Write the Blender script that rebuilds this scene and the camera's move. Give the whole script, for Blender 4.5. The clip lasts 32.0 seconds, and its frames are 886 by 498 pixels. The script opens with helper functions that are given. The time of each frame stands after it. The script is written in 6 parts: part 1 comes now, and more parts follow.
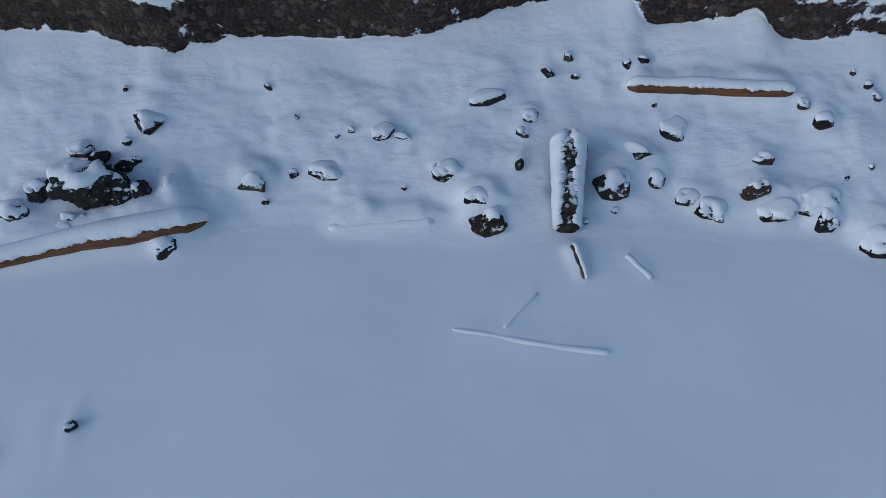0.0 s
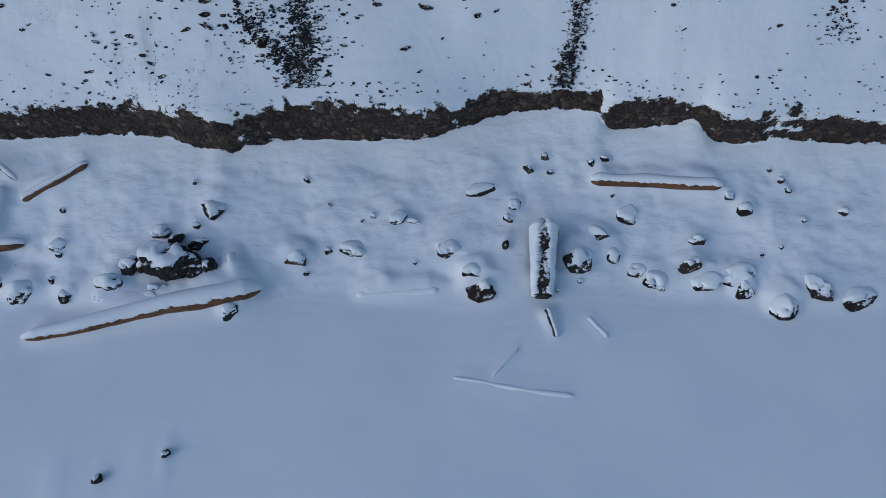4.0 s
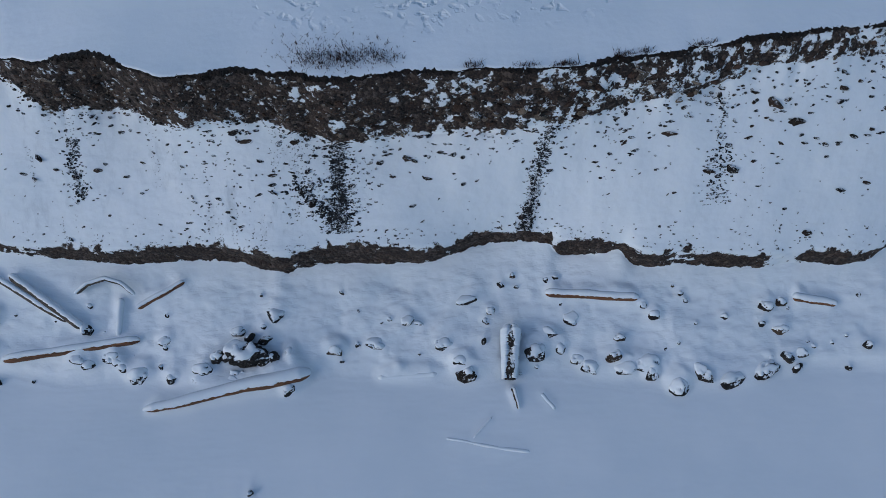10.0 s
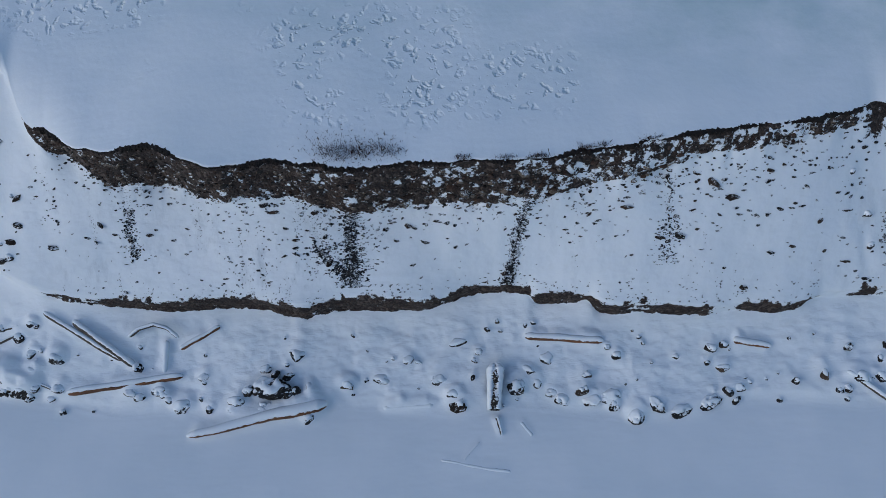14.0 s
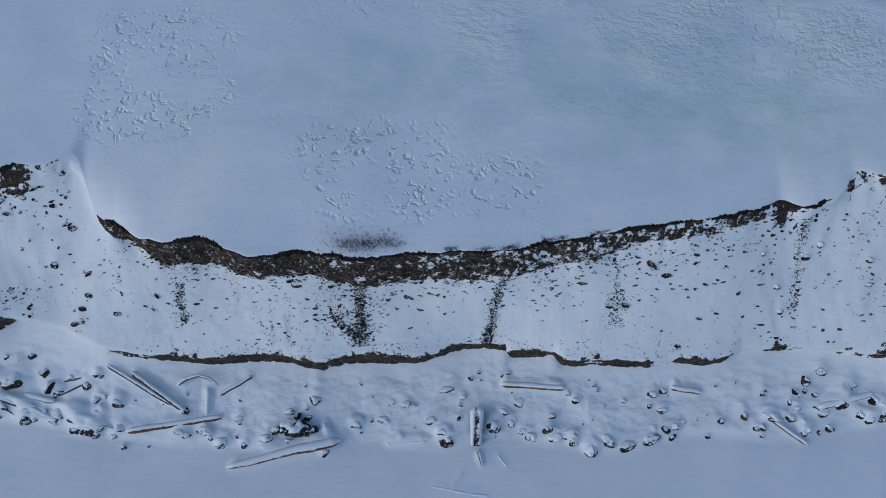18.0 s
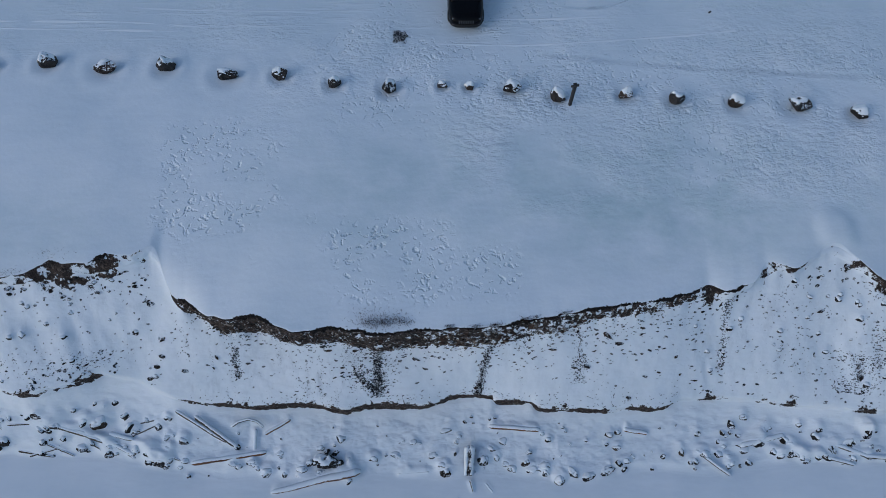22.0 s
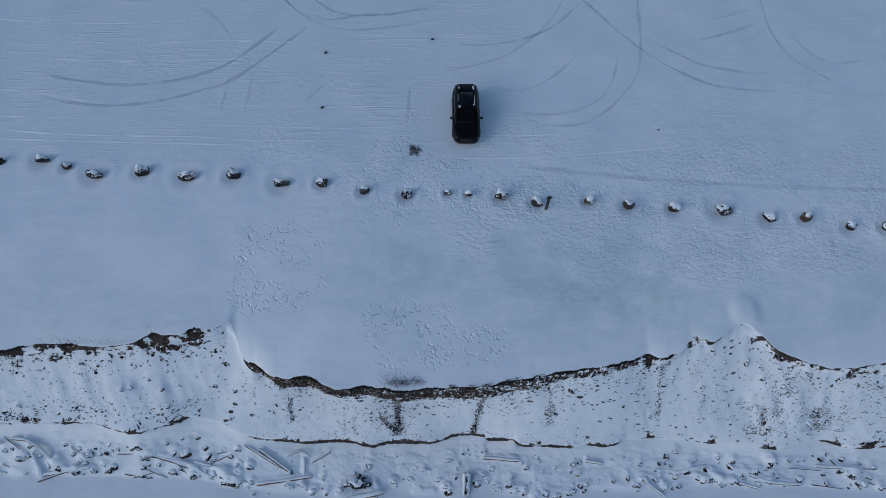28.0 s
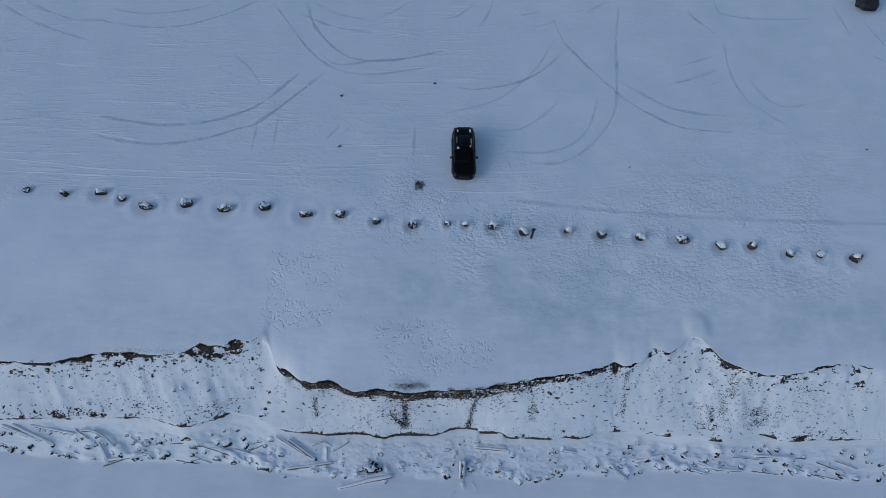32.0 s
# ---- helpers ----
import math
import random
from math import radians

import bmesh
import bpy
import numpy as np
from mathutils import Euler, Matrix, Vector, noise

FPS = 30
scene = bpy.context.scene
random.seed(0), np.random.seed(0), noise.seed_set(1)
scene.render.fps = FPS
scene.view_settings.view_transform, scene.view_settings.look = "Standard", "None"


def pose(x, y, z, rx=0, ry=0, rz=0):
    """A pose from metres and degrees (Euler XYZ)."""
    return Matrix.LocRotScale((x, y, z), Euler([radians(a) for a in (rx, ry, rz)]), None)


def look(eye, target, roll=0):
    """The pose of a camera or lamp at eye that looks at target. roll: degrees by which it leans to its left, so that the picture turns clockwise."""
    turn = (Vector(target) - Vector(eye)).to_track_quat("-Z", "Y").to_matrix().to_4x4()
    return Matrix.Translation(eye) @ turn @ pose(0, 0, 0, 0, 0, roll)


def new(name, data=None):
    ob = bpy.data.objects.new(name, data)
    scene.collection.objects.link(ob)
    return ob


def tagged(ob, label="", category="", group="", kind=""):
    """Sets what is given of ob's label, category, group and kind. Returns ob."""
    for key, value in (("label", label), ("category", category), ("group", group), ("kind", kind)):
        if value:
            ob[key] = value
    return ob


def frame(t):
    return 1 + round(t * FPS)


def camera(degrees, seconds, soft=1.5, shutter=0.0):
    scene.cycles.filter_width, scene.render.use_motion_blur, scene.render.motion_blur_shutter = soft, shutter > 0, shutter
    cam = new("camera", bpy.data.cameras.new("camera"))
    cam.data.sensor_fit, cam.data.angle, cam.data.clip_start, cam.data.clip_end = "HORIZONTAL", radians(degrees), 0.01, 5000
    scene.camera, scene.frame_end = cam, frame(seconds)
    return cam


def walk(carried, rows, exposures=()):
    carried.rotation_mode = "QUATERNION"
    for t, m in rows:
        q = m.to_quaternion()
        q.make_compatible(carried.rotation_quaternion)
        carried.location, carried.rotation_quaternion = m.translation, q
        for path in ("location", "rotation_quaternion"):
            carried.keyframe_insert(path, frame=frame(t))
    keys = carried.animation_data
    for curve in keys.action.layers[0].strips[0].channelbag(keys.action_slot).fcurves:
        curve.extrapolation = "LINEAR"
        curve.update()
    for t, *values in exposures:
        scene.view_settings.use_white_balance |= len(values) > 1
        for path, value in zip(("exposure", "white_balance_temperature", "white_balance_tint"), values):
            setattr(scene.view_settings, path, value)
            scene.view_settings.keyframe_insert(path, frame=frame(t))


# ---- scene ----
cam = camera(70.00, 32.0, 0.85)
# seconds, eye in metres, then yaw, pitch and roll in degrees
ROWS = [
    (0.0, 0.000, 0.000, 8.364, 0.006, -61.944, -1.477),
    (1.0, 0.058, -0.092, 9.067, -0.051, -62.147, -1.417),
    (2.0, 0.036, -0.161, 9.814, -0.057, -62.310, -1.428),
    (3.0, 0.032, -0.154, 10.570, 0.025, -62.312, -1.494),
    (3.5, 0.011, -0.123, 10.951, 0.026, -62.307, -1.510),
    (5.5, -0.075, -0.093, 12.645, -0.008, -62.723, -1.497),
    (6.0, -0.053, -0.048, 13.174, -0.084, -62.849, -1.476),
    (7.0, 0.116, 0.043, 14.218, -0.269, -63.093, -1.394),
    (8.0, 0.140, 0.107, 15.219, -0.365, -63.220, -1.331),
    (9.0, 0.084, 0.043, 16.170, -0.472, -62.949, -1.226),
    (10.0, 0.083, 0.022, 17.084, -0.478, -62.873, -1.156),
    (11.0, 0.090, 0.007, 18.050, -0.502, -62.764, -1.110),
    (12.0, 0.181, -0.008, 18.995, -0.477, -62.723, -1.152),
    (13.0, 0.259, -0.071, 19.857, -0.534, -62.651, -1.091),
    (14.0, 0.243, -0.075, 20.730, -0.593, -62.631, -0.995),
    (14.5, 0.262, -0.082, 21.218, -0.643, -62.595, -0.927),
    (16.5, 0.301, -0.027, 23.720, -1.016, -62.512, -0.577),
    (17.0, 0.335, -0.044, 24.450, -1.245, -62.470, -0.353),
    (18.0, 0.378, -0.070, 26.088, -1.735, -62.316, 0.143),
    (19.0, 0.394, -0.066, 27.951, -1.961, -62.291, 0.388),
    (20.0, 0.377, 0.071, 29.880, -2.094, -62.464, 0.604),
    (21.0, 0.271, 0.149, 31.747, -2.322, -62.539, 0.891),
    (22.0, 0.133, 0.165, 33.609, -2.552, -62.555, 1.163),
    (23.0, -0.074, 0.173, 35.506, -2.685, -62.657, 1.363),
    (24.0, -0.135, 0.208, 37.330, -2.718, -62.597, 1.424),
    (25.0, -0.138, 0.292, 39.159, -2.689, -62.561, 1.481),
    (26.0, -0.225, 0.314, 41.064, -2.652, -62.445, 1.554),
    (26.5, -0.261, 0.302, 42.068, -2.640, -62.401, 1.558),
    (28.5, -0.259, 0.060, 45.883, -2.404, -63.651, 1.440),
    (29.0, -0.272, -0.024, 46.785, -2.488, -64.867, 1.556),
    (29.5, -0.265, -0.053, 47.691, -2.548, -65.203, 1.617),
    (30.0, -0.265, -0.089, 48.698, -2.512, -65.108, 1.644),
    (31.0, -0.333, -0.196, 50.985, -2.499, -64.908, 1.665),
    (32.0, -0.382, -0.348, 53.362, -2.459, -64.625, 1.683),
]
walk(cam, [(t, pose(x, y, z, 90 + pitch, 0, yaw) @ pose(0, 0, 0, 0, 0, roll)) for t, x, y, z, yaw, pitch, roll in ROWS], [(0, -0.06, 6150, 10), (12, -0.06, 6150, 10), (22, -0.085, 6150, 10), (32, -0.125, 6150, 10)])

# ---- sky, low wide sun behind cloud in the south-west ----
SUN_EL, SUN_AZ = 26.0, 246.0
world = bpy.data.worlds.new("winter_sky")
world.use_nodes = True
scene.world = world
wn = world.node_tree.nodes
sky = wn.new("ShaderNodeTexSky")
sky.sky_type = "NISHITA"
sky.sun_disc = False
sky.sun_elevation = radians(SUN_EL)
sky.sun_rotation = radians(SUN_AZ)
sky.air_density, sky.dust_density, sky.ozone_density = 1.3, 0.8, 3.0
wn["Background"].inputs["Strength"].default_value = 0.12
world.node_tree.links.new(sky.outputs["Color"], wn["Background"].inputs["Color"])
sun_data = bpy.data.lights.new("sun", "SUN")
sun_data.energy, sun_data.angle, sun_data.color = 0.62, radians(34), (1.0, 0.96, 0.92)
sun = new("sun", sun_data)
_az, _el = radians(SUN_AZ), radians(SUN_EL)
sun.matrix_world = look((math.sin(_az) * math.cos(_el) * 80, math.cos(_az) * math.cos(_el) * 80, math.sin(_el) * 80), (0, 0, 0))


# ---- materials ----
def node(mat, kind, **values):
    n = mat.node_tree.nodes.new(kind)
    for key, value in values.items():
        if key in n.inputs:
            n.inputs[key].default_value = value
    return n


def blank(name, rough=0.7, metal=0.0):
    m = bpy.data.materials.new(name)
    m.use_nodes = True
    b = m.node_tree.nodes["Principled BSDF"]
    b.inputs["Roughness"].default_value = rough
    b.inputs["Metallic"].default_value = metal
    return m, b


def ramp(mat, stops):
    r = mat.node_tree.nodes.new("ShaderNodeValToRGB")
    e = r.color_ramp.elements
    while len(e) < len(stops):
        e.new(0.5)
    for el, (p, c) in zip(e, stops):
        el.position, el.color = p, (*c, 1) if len(c) == 3 else c
    return r


def maths(mat, op, a=None, b=None, clamp=False):
    n = mat.node_tree.nodes.new("ShaderNodeMath")
    n.operation, n.use_clamp = op, clamp
    for i, v in enumerate((a, b)):
        if v is None:
            continue
        if isinstance(v, (int, float)):
            n.inputs[i].default_value = v
        else:
            mat.node_tree.links.new(v, n.inputs[i])
    return n.outputs[0]


def noise_of(mat, coord, scale, detail=4.0, rough=0.55, stretch=None):
    n = node(mat, "ShaderNodeTexNoise", Scale=scale, Detail=detail, Roughness=rough)
    if stretch:
        mp = mat.node_tree.nodes.new("ShaderNodeMapping")
        mp.inputs["Scale"].default_value = stretch
        mat.node_tree.links.new(coord, mp.inputs["Vector"])
        coord = mp.outputs[0]
    mat.node_tree.links.new(coord, n.inputs["Vector"])
    return n.outputs["Fac"]


def mix_colour(mat, fac, a, b):
    n = mat.node_tree.nodes.new("ShaderNodeMix")
    n.data_type = "RGBA"
    for sock, v in ((n.inputs[0], fac), (n.inputs[6], a), (n.inputs[7], b)):
        if isinstance(v, tuple):
            sock.default_value = (*v, 1)
        elif isinstance(v, (int, float)):
            sock.default_value = v
        else:
            mat.node_tree.links.new(v, sock)
    return n.outputs[2]


def bump_on(mat, bsdf, height, strength, distance):
    n = node(mat, "ShaderNodeBump", Strength=strength, Distance=distance)
    mat.node_tree.links.new(height, n.inputs["Height"])
    mat.node_tree.links.new(n.outputs[0], bsdf.inputs["Normal"])


def where(mat):
    return mat.node_tree.nodes.new("ShaderNodeNewGeometry").outputs["Position"]


def own(mat):
    return mat.node_tree.nodes.new("ShaderNodeTexCoord").outputs["Object"]


def chance(mat):
    return mat.node_tree.nodes.new("ShaderNodeObjectInfo").outputs["Random"]


SNOW_A, SNOW_B = (0.80, 0.83, 0.87), (0.71, 0.76, 0.81)


def snow_material(name="snow"):
    m, b = blank(name, 0.62)
    p = where(m)
    big = noise_of(m, p, 0.35, 3)
    r = ramp(m, [(0.35, SNOW_B), (0.65, SNOW_A)])
    m.node_tree.links.new(big, r.inputs[0])
    m.node_tree.links.new(r.outputs[0], b.inputs["Base Color"])
    bump_on(m, b, maths(m, "ADD", noise_of(m, p, 2.6, 3, 0.45), maths(m, "MULTIPLY", noise_of(m, p, 30, 2), 0.04)), 0.25, 0.10)
    return m


def soil_nodes(m, p):
    """Colour and height of gravelly brown soil."""
    vor = node(m, "ShaderNodeTexVoronoi", Scale=11.0)
    vor.feature = "F1"
    m.node_tree.links.new(p, vor.inputs["Vector"])
    fine = noise_of(m, p, 19, 7, 0.78)
    broad = noise_of(m, p, 1.6, 4, 0.6, (1, 1, 2.2))
    r = ramp(m, [(0.41, (0.004, 0.0024, 0.0018)), (0.53, (0.028, 0.0165, 0.012)), (0.69, (0.115, 0.074, 0.057))])
    m.node_tree.links.new(maths(m, "ADD", maths(m, "MULTIPLY", fine, 0.8), maths(m, "MULTIPLY", broad, 0.25)), r.inputs[0])
    sort = m.node_tree.nodes.new("ShaderNodeSeparateColor")
    m.node_tree.links.new(vor.outputs["Color"], sort.inputs[0])
    col = mix_colour(m, maths(m, "MULTIPLY", maths(m, "GREATER_THAN", sort.outputs[0], 0.84), 0.4), r.outputs[0], (0.16, 0.12, 0.10))
    height = maths(m, "SUBTRACT", fine, maths(m, "MULTIPLY", vor.outputs["Distance"], 1.4))
    return col, height


def ground_material():
    """Snow over gravelly soil. bare: where soil shows; thin: wind-scoured icy snow; tread: trampled snow."""
    m, b = blank("snowy_ground", 0.6)
    p = where(m)

    def attr(name):
        a = m.node_tree.nodes.new("ShaderNodeAttribute")
        a.attribute_name = name
        return a.outputs["Fac"]

    soil, soil_h = soil_nodes(m, p)
    # ragged edge of the snow
    edge = maths(m, "ADD", maths(m, "MULTIPLY", noise_of(m, p, 4.2, 6, 0.66), 1.0), maths(m, "MULTIPLY", noise_of(m, p, 1.9, 4, 0.6), 0.8))
    level = maths(m, "ADD", attr("bare"), maths(m, "SUBTRACT", edge, 0.90))
    cut = m.node_tree.nodes.new("ShaderNodeMapRange")
    cut.inputs["From Min"].default_value, cut.inputs["From Max"].default_value = 0.475, 0.525
    m.node_tree.links.new(level, cut.inputs["Value"])
    bare = cut.outputs[0]
    r = ramp(m, [(0.3, SNOW_B), (0.62, SNOW_A)])
    m.node_tree.links.new(noise_of(m, p, 0.30, 4), r.inputs[0])
    # loose ridges lie paler on the packed snow of the car park
    scores = None
    for turn, offset in ((0.03, 0.0), (-0.22, 7.0), (0.6, 3.0)):
        mp = m.node_tree.nodes.new("ShaderNodeMapping")
        mp.inputs["Rotation"].default_value = (0, 0, turn)
        mp.inputs["Location"].default_value = (offset, offset, 0)
        mp.inputs["Scale"].default_value = (0.30, 3.0, 1)
        m.node_tree.links.new(p, mp.inputs["Vector"])
        s_ = maths(m, "MULTIPLY", maths(m, "SUBTRACT", noise_of(m, mp.outputs[0], 0.75, 3, 0.55), 0.59, True), 5.0, True)
        scores = s_ if scores is None else maths(m, "MAXIMUM", scores, s_)
    scores = maths(m, "MULTIPLY", maths(m, "MULTIPLY", scores, attr("scored")), maths(m, "MULTIPLY", maths(m, "SUBTRACT", noise_of(m, p, 0.22, 3, 0.6), 0.36, True), 4.0, True))
    packed = mix_colour(m, maths(m, "MULTIPLY", attr("scored"), 0.5), r.outputs[0], (0.66, 0.72, 0.765))
    packed = mix_colour(m, scores, packed, (0.86, 0.88, 0.90))
    icy = mix_colour(m, maths(m, "MULTIPLY", attr("thin"), maths(m, "MULTIPLY", maths(m, "SUBTRACT", noise_of(m, p, 0.55, 7, 0.62, (0.8, 1.0, 1)), 0.30, True), 2.2, True), True), packed, (0.47, 0.59, 0.615))
    # a veil of grit washed down the slope
    grit = maths(m, "MULTIPLY", maths(m, "SUBTRACT", noise_of(m, p, 1.0, 7, 0.72, (1.8, 0.75, 0.75)), 0.52, True), 4.0, True)
    icy = mix_colour(m, maths(m, "MULTIPLY", grit, maths(m, "MULTIPLY", attr("veil"), 0.6), True), icy, (0.33, 0.37, 0.42))
    m.node_tree.links.new(mix_colour(m, bare, icy, soil), b.inputs["Base Color"])
    drift = maths(m, "MULTIPLY", noise_of(m, p, 0.8, 3, 0.5, (0.5, 1.6, 1)), 0.5)
    grain = maths(m, "ADD", maths(m, "MULTIPLY", noise_of(m, p, 5, 4), 0.22), maths(m, "MULTIPLY", noise_of(m, p, 45, 2), 0.03))
    grain = maths(m, "MULTIPLY", grain, maths(m, "SUBTRACT", 1.0, maths(m, "MULTIPLY", attr("calm"), 0.75)))
    # footprints: single dents with a soft rim
    vor = node(m, "ShaderNodeTexVoronoi", Scale=3.1)
    vor.feature = "F1"
    warp = m.node_tree.nodes.new("ShaderNodeVectorMath")
    warp.operation = "ADD"
    wob = node(m, "ShaderNodeTexNoise", Scale=1.5, Detail=3.0)
    m.node_tree.links.new(p, wob.inputs["Vector"])
    m.node_tree.links.new(p, warp.inputs[0])
    m.node_tree.links.new(wob.outputs["Color"], warp.inputs[1])
    m.node_tree.links.new(warp.outputs[0], vor.inputs["Vector"])
    pick = m.node_tree.nodes.new("ShaderNodeSeparateColor")
    m.node_tree.links.new(vor.outputs["Color"], pick.inputs[0])
    dent = maths(m, "MULTIPLY", maths(m, "SUBTRACT", 0.45, vor.outputs["Distance"], True), 3.0, True)
    dent = maths(m, "MULTIPLY", maths(m, "MULTIPLY", dent, maths(m, "GREATER_THAN", pick.outputs[0], 0.15)), maths(m, "MULTIPLY", attr("tread"), -1.9))
    ripple = maths(m, "MULTIPLY", noise_of(m, p, 2.4, 4, 0.6, (1.0, 1.5, 1)), maths(m, "MULTIPLY", attr("ripple"), 4.6))
    # wind crust on the beach
    crust = maths(m, "MULTIPLY", maths(m, "SUBTRACT", noise_of(m, p, 1.5, 4, 0.5, (0.7, 1.5, 1)), 0.48, True), 4.0, True)
    steps = maths(m, "ADD", maths(m, "ADD", maths(m, "ADD", dent, ripple), maths(m, "MULTIPLY", scores, 1.6)), maths(m, "MULTIPLY", crust, maths(m, "MULTIPLY", attr("crust"), 0.32)))
    snow_h = maths(m, "ADD", maths(m, "ADD", drift, grain), steps)
    height = maths(m, "ADD", maths(m, "MULTIPLY", snow_h, maths(m, "SUBTRACT", 1.0, bare)), maths(m, "MULTIPLY", maths(m, "MULTIPLY", soil_h, bare), 0.9))
    bump_on(m, b, height, 0.5, 0.11)
    rough = maths(m, "ADD", 0.6, maths(m, "MULTIPLY", bare, 0.3))
    m.node_tree.links.new(rough, b.inputs["Roughness"])
    return m


def dusted(m, b, colour, p, dust, scale):
    """Wires the colour to the shader, with snow lodged on the upward faces."""
    if dust <= 0:
        m.node_tree.links.new(colour, b.inputs["Base Color"])
        return
    xyz = m.node_tree.nodes.new("ShaderNodeSeparateXYZ")
    m.node_tree.links.new(m.node_tree.nodes.new("ShaderNodeNewGeometry").outputs["Normal"], xyz.inputs[0])
    grain = maths(m, "ADD", maths(m, "MULTIPLY", noise_of(m, p, scale, 6, 0.72), 1.3), maths(m, "MULTIPLY", noise_of(m, p, scale * 0.25, 3), 0.7))
    cut = m.node_tree.nodes.new("ShaderNodeMapRange")
    cut.inputs["From Min"].default_value, cut.inputs["From Max"].default_value = 1.78 - dust, 1.88 - dust
    m.node_tree.links.new(maths(m, "ADD", maths(m, "MULTIPLY", xyz.outputs["Z"], 0.75), grain), cut.inputs["Value"])
    m.node_tree.links.new(mix_colour(m, cut.outputs[0], colour, SNOW_A), b.inputs["Base Color"])


def rock_material(name, dark, light, scale=3.0, dust=0.0, flecks=9.0):
    m, b = blank(name, 0.85)
    b.inputs["Specular IOR Level"].default_value = 0.3
    p = own(m)
    r = ramp(m, [(0.36, dark), (0.66, light)])
    mixv = maths(m, "ADD", maths(m, "MULTIPLY", noise_of(m, p, scale, 7, 0.7), 0.85), maths(m, "MULTIPLY", chance(m), 0.2))
    m.node_tree.links.new(mixv, r.inputs[0])
    dusted(m, b, r.outputs[0], p, dust, flecks)
    bump_on(m, b, maths(m, "ADD", noise_of(m, p, scale * 2.5, 6, 0.7), maths(m, "MULTIPLY", noise_of(m, p, scale * 14, 3), 0.3)), 0.8, 0.06)
    return m


def wood_material(name, dark, light):
    m, b = blank(name, 0.75)
    p = own(m)
    r = ramp(m, [(0.3, dark), (0.55, light), (0.8, tuple(min(1, c * 1.35) for c in light))])
    g = noise_of(m, p, 4.0, 6, 0.65, (0.35, 6, 6))
    m.node_tree.links.new(maths(m, "ADD", maths(m, "MULTIPLY", g, 0.8), maths(m, "MULTIPLY", noise_of(m, p, 1.5, 3), 0.2)), r.inputs[0])
    m.node_tree.links.new(r.outputs[0], b.inputs["Base Color"])
    bump_on(m, b, g, 0.7, 0.03)
    return m


def paint(name, colour, rough, metal=0.0, coat=0.0):
    m, b = blank(name, rough, metal)
    b.inputs["Coat Weight"].default_value = coat
    r = ramp(m, [(0.35, tuple(c * 0.85 for c in colour)), (0.7, colour)])
    m.node_tree.links.new(noise_of(m, own(m), 6, 4), r.inputs[0])
    m.node_tree.links.new(r.outputs[0], b.inputs["Base Color"])
    return m


SNOW = snow_material()
GROUND = ground_material()
ROCK = rock_material("dark_boulder", (0.006, 0.005, 0.005), (0.034, 0.029, 0.026), 3.0, 0.06)
ROCK_WARM = rock_material("brown_boulder", (0.014, 0.009, 0.006), (0.080, 0.056, 0.040), 3.0, 0.05)
COBBLE = rock_material("pale_cobble", (0.06, 0.046, 0.036), (0.26, 0.205, 0.16), 5.0, 0.12)
COBBLE_WARM = rock_material("brown_cobble", (0.020, 0.012, 0.009), (0.105, 0.064, 0.047), 4.0)
COBBLE_DARK = rock_material("dark_cobble", (0.010, 0.009, 0.009), (0.05, 0.044, 0.040), 4.0)
PEBBLE = rock_material("gravel", (0.004, 0.004, 0.005), (0.028, 0.028, 0.031), 6.0, 0.12)
ROCK_BURIED = rock_material("buried_boulder", (0.006, 0.005, 0.005), (0.036, 0.030, 0.027), 3.0, 0.12, 3.5)
ROCK_MOTTLED = rock_material("mottled_boulder", (0.006, 0.005, 0.005), (0.046, 0.040, 0.038), 3.0, 0.16)
ROCK_BROWN = rock_material("mottled_brown_boulder", (0.010, 0.007, 0.006), (0.070, 0.048, 0.038), 3.0, 0.16)
STONE_SNOWY = rock_material("half_buried_stone", (0.005, 0.004, 0.004), (0.026, 0.022, 0.021), 4.0, 0.18, 3.0)
STONE_BROWN = rock_material("half_buried_brown_stone", (0.014, 0.008, 0.005), (0.065, 0.043, 0.032), 4.0, 0.12, 3.0)
# near-black: turf colour and the overhang's shade in one
SOD_SHADED = rock_material("sod", (0.004, 0.0025, 0.002), (0.036, 0.022, 0.015), 7.0)
WOOD = wood_material("weathered_wood", (0.016, 0.006, 0.004), (0.165, 0.066, 0.026))
WOOD_GREY = wood_material("grey_wood", (0.010, 0.008, 0.007), (0.075, 0.058, 0.046))
BARK = rock_material("bark", (0.010, 0.008, 0.007), (0.10, 0.08, 0.066), 8.0, 0.12)
GRASS = rock_material("dry_stalks", (0.012, 0.005, 0.004), (0.075, 0.030, 0.019), 2.0)

# ---- the lie of the land ----
# lattice noise, for the relief
_table = np.random.RandomState(7).rand(4096)


def vnoise(x, y):
    x, y = np.asarray(x, float), np.asarray(y, float)
    ix, iy = np.floor(x), np.floor(y)
    u, v = x - ix, y - iy
    u, v = u * u * (3 - 2 * u), v * v * (3 - 2 * v)
    at = (ix * 73 + iy * 1259 + 977).astype(np.int64)
    a, b = _table[at & 4095], _table[(at + 73) & 4095]
    c, d = _table[(at + 1259) & 4095], _table[(at + 1332) & 4095]
    a = a + (b - a) * u
    return a + (c + (d - c) * u - a) * v


def fbm(x, y, octaves=4):
    out, amp = 0.0, 0.5
    for k in range(octaves):
        out = out + amp * (vnoise(np.asarray(x) * 2**k + 17.3 * k, np.asarray(y) * 2**k + 5.1 * k) - 0.5)
        amp *= 0.5
    return out


